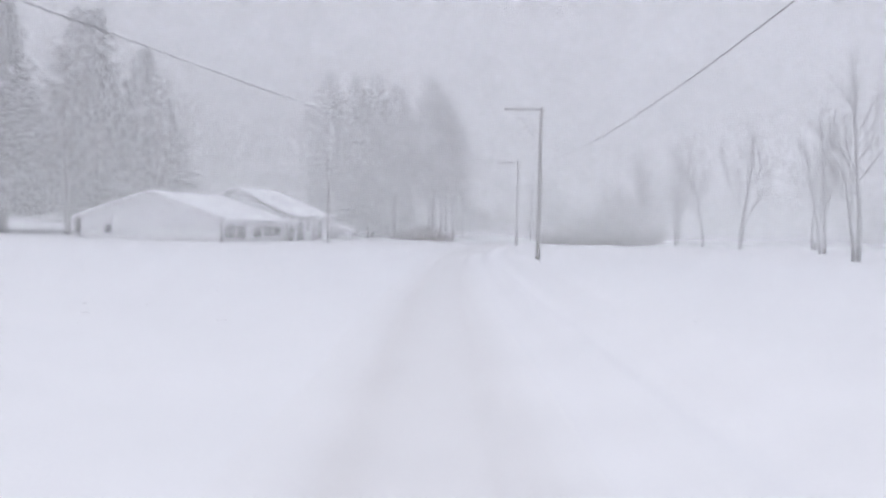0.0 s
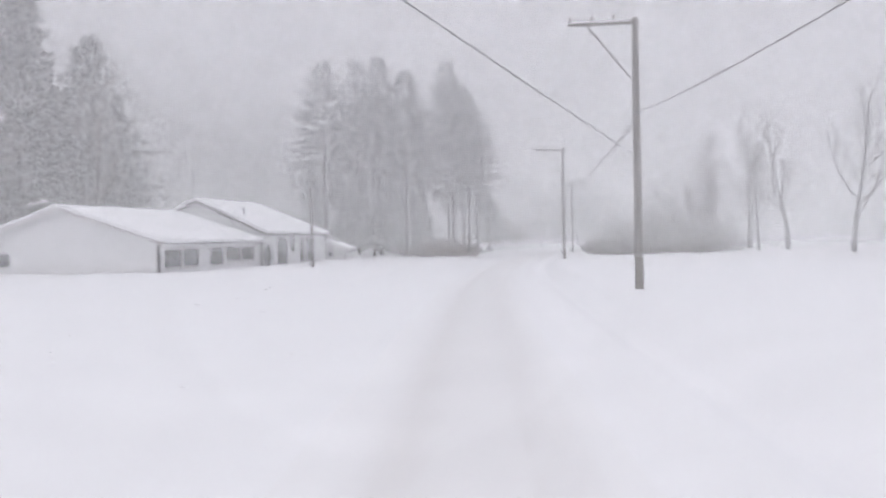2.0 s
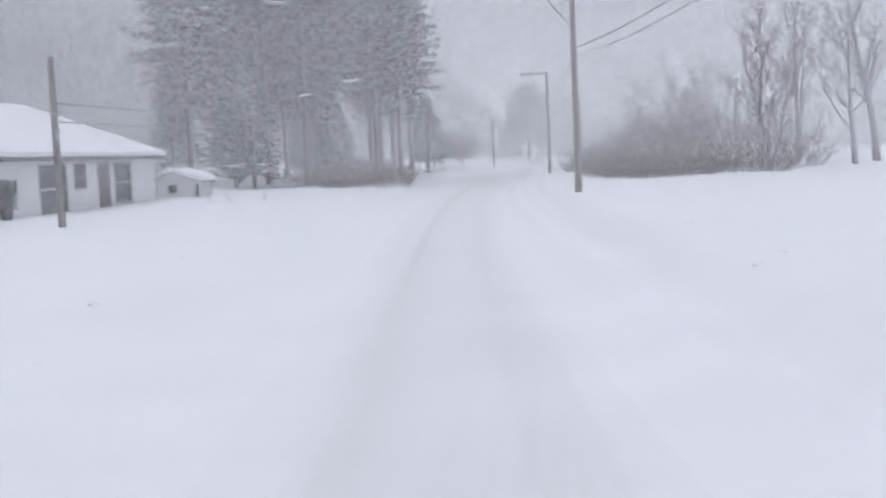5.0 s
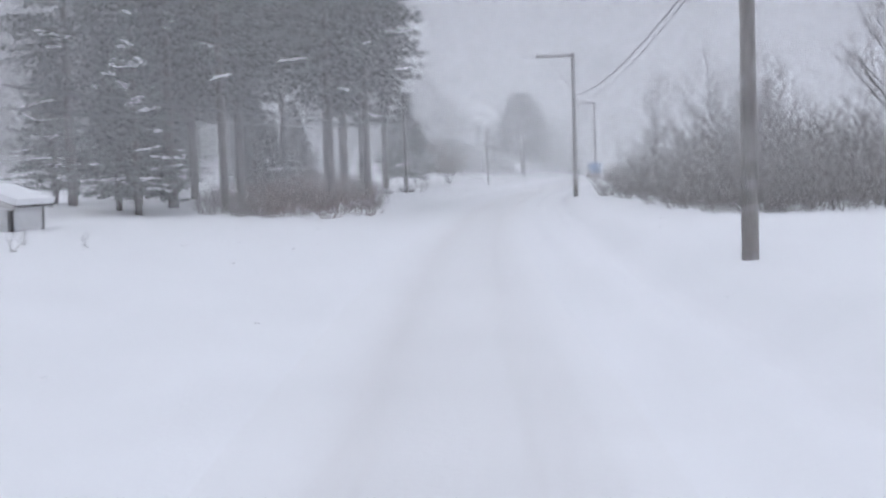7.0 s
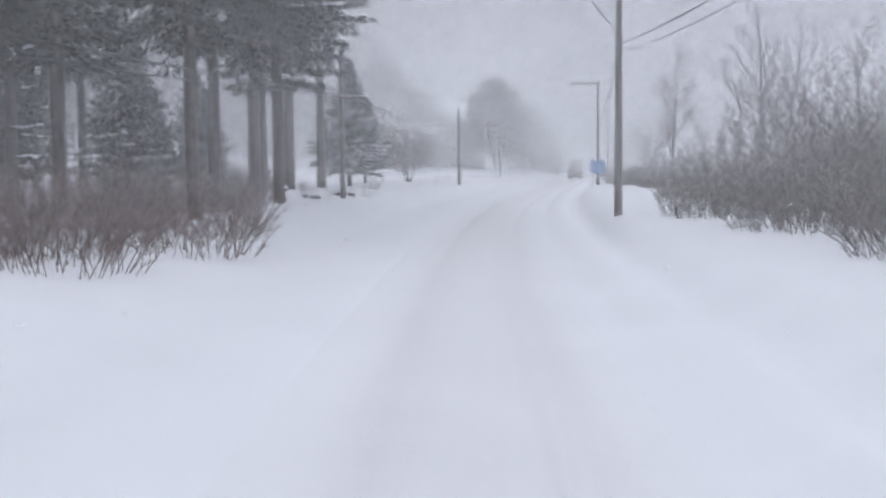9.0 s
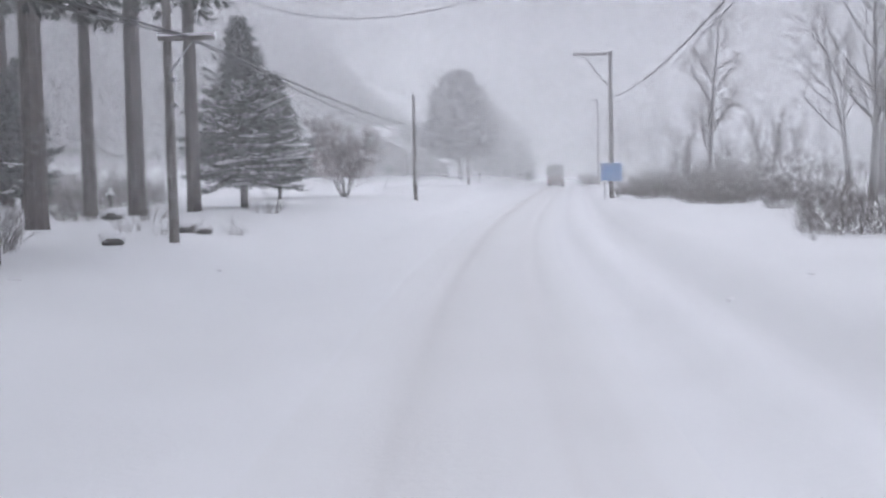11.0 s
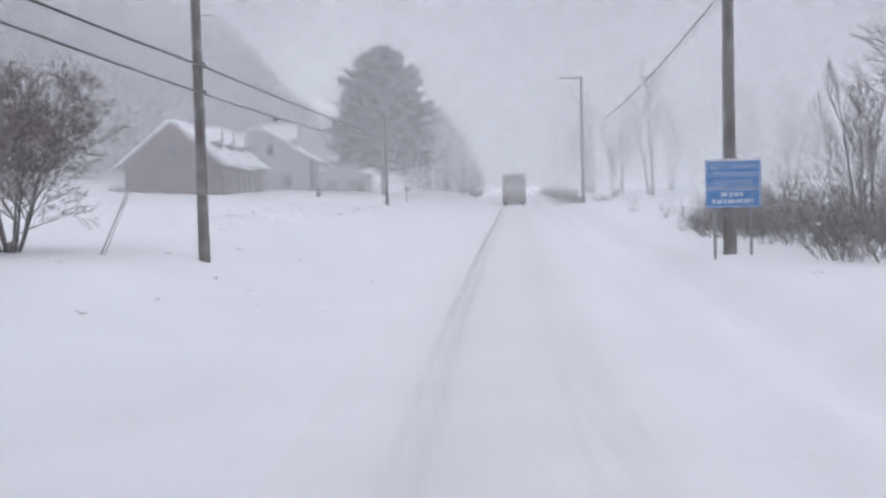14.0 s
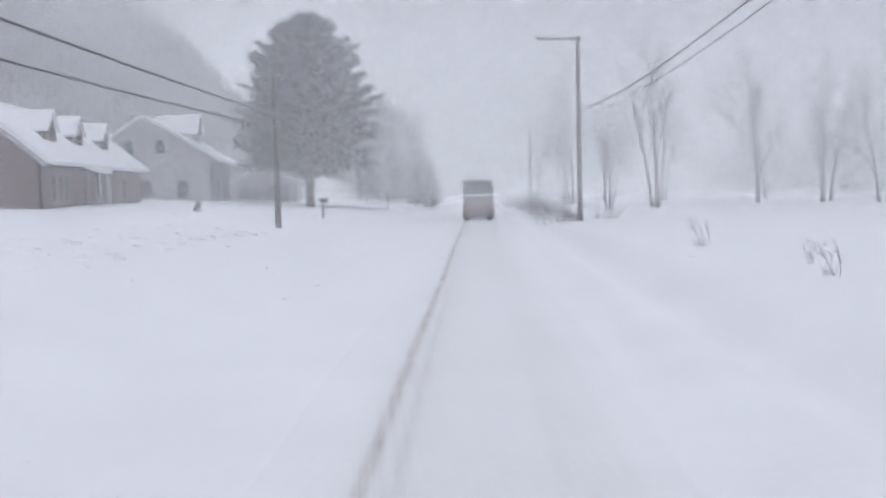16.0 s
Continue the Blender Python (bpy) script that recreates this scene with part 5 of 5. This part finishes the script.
def marker_post(x, y):
    t = thing("marker_post", at(x, y), "thin roadside marker post with a small dark plate", "marker post")
    g = Geo()
    g.tube([(0, 0, -0.4), (0, 0, 1.15)], [0.03, 0.03], 8)
    part("post", g, METAL, t)
    p = Geo()
    p.box(-0.16, -0.045, 0.75, 0.16, -0.03, 1.3)
    part("plate", p, DARK_PANEL, t)


marker_post(-11.6, 353.5)
marker_post(-5.5, 402.0)


def guy_stake():
    t = thing("guy_wire_guard", pose(-23.5, 249.0, 0.6), "thin slanting guy wire with a pale guard, anchored in snow", "guy wire")
    g = Geo()
    g.tube([(0, 0, -0.3), (1.75, 0.25, 3.9)], [0.008, 0.008], 6)
    part("wire", g, CABLE, t)
    g = Geo()
    g.tube([(0.05, 0.01, 0.05), (0.95, 0.14, 2.1)], [0.018, 0.018], 8)
    part("guard", g, METAL, t)


guy_stake()


def snowy_rock(x, y, r, seed, label="dark stone with a rounded cap of snow"):
    t = thing("rock", at(x, y), label, "rock", "stones at the grove's edge")
    rng = random.Random(seed)
    g = Geo()
    g.blob((0.1 * r, -0.25 * r, r * 0.2), r * 0.85, r * 0.7, r * 0.5, rng, 11, 0.12)
    part("stone", g, STONE, t, smooth=True)
    s = Geo()
    s.blob((-r * 0.06, 0.05, r * 0.42), r * 1.05, r * 0.85, r * 0.62, rng, 14, 0.05)
    part("snow_cap", s, SNOW_CAP, t, smooth=True)


for x, y, r, s in [(-26.35, 209.6, 0.5, 1), (-25.6, 208.6, 0.3, 2), (-31.9, 219.4, 0.5, 3), (-26.95, 203.9, 0.36, 4), (-27.9, 206.5, 0.3, 5)]:
    snowy_rock(x, y, r, s)


def garden_lantern(x, y):
    t = thing("garden_lantern", at(x, y, None, 20, 0.55), "small stone garden lantern with a pointed cap of snow", "garden lantern")
    g = Geo()
    g.tube([(0, 0, -0.2), (0, 0, 0.35), (0, 0, 0.55), (0, 0, 1.2)], [0.32, 0.28, 0.14, 0.12], 10)
    part("pedestal", g, STONE, t)
    b = Geo()
    b.box(-0.26, -0.26, 1.2, 0.26, 0.26, 1.65)
    part("light_box", b, STONE, t)
    s = Geo()
    s.tube([(0, 0, 1.65), (0, 0, 1.75), (0, 0, 2.25)], [0.44, 0.42, 0.03], 10)
    part("snow_cap", s, SNOW_CAP, t)


garden_lantern(-33.6, 224.6)


def snowy_car(x, y, rz):
    t = thing("car", pose(x, y, ground_z(x, y), 0, 0, rz), "parked car buried under snow beside the house", "car")

    def hull(g, prof, w0, w1):
        k = len(prof)
        g.add([(px, -w0 if pz < 0.9 else -w1, pz) for px, pz in prof] + [(px, w0 if pz < 0.9 else w1, pz) for px, pz in prof],
              [tuple(range(k)), tuple(range(2 * k - 1, k - 1, -1))] + [(i, k + i, k + (i + 1) % k, (i + 1) % k) for i in range(k)])

    g = Geo()
    hull(g, [(-2.2, 0.3), (-2.25, 0.7), (-1.3, 0.95), (-0.7, 1.4), (0.9, 1.42), (1.6, 0.98), (2.15, 0.9), (2.2, 0.3)], 0.88, 0.72)
    part("body", g, DARK_PANEL, t)
    g = Geo()
    hull(g, [(-2.15, 0.72), (-1.35, 0.97), (-0.72, 1.42), (0.92, 1.44), (1.62, 1.0), (2.1, 0.92), (2.05, 1.12), (1.6, 1.2), (0.9, 1.66), (-0.6, 1.64), (-1.3, 1.2), (-2.1, 0.95)], 0.8, 0.7)
    part("snow_cover", g, SNOW_CAP, t)
    for px in (-1.4, 1.35):
        for py in (-0.78, 0.78):
            g = Geo()
            g.tube([(px, py - 0.1, 0.31), (px, py + 0.1, 0.31)], [0.31, 0.31], 14)
            w = part("wheel", g, RUBBER, t)
            h = Geo()
            sgn = 1 if py > 0 else -1
            h.tube([(px, py + sgn * 0.102, 0.31), (px, py + sgn * 0.115, 0.31)], [0.18, 0.16], 12)
            part("rim", h, METAL, w)


snowy_car(-44.5, 170.0, 80)


# lumps thrown up by the plough
def snow_clods():
    rng = random.Random(71)
    g = Geo()
    for i in range(170):
        y = rng.uniform(20, 330)
        lat = -rng.uniform(3.2, 10.5) if i % 6 else rng.uniform(3.4, 7.0)
        x = lane_x(y) + lat
        r = rng.uniform(0.05, 0.13)
        g.blob((x, y, ground_z(x, y) - 0.01), r * rng.uniform(0.8, 1.5), r * rng.uniform(0.8, 1.5), r * 0.4, rng, 7, 0.25)
    for i in range(130):
        y = rng.uniform(262, 302)
        x = lane_x(y) + ROAD_L - rng.uniform(4.0, 9.5)
        r = rng.uniform(0.1, 0.28)
        g.blob((x, y, ground_z(x, y) - 0.02), r * rng.uniform(0.8, 1.6), r * rng.uniform(0.8, 1.6), r * 0.35, rng, 8, 0.2)
    return tagged(part("snow_clods", g, SNOW_CAP), "scattered lumps of ploughed snow on the verges", "snow lumps", kind="stuff")


snow_clods()
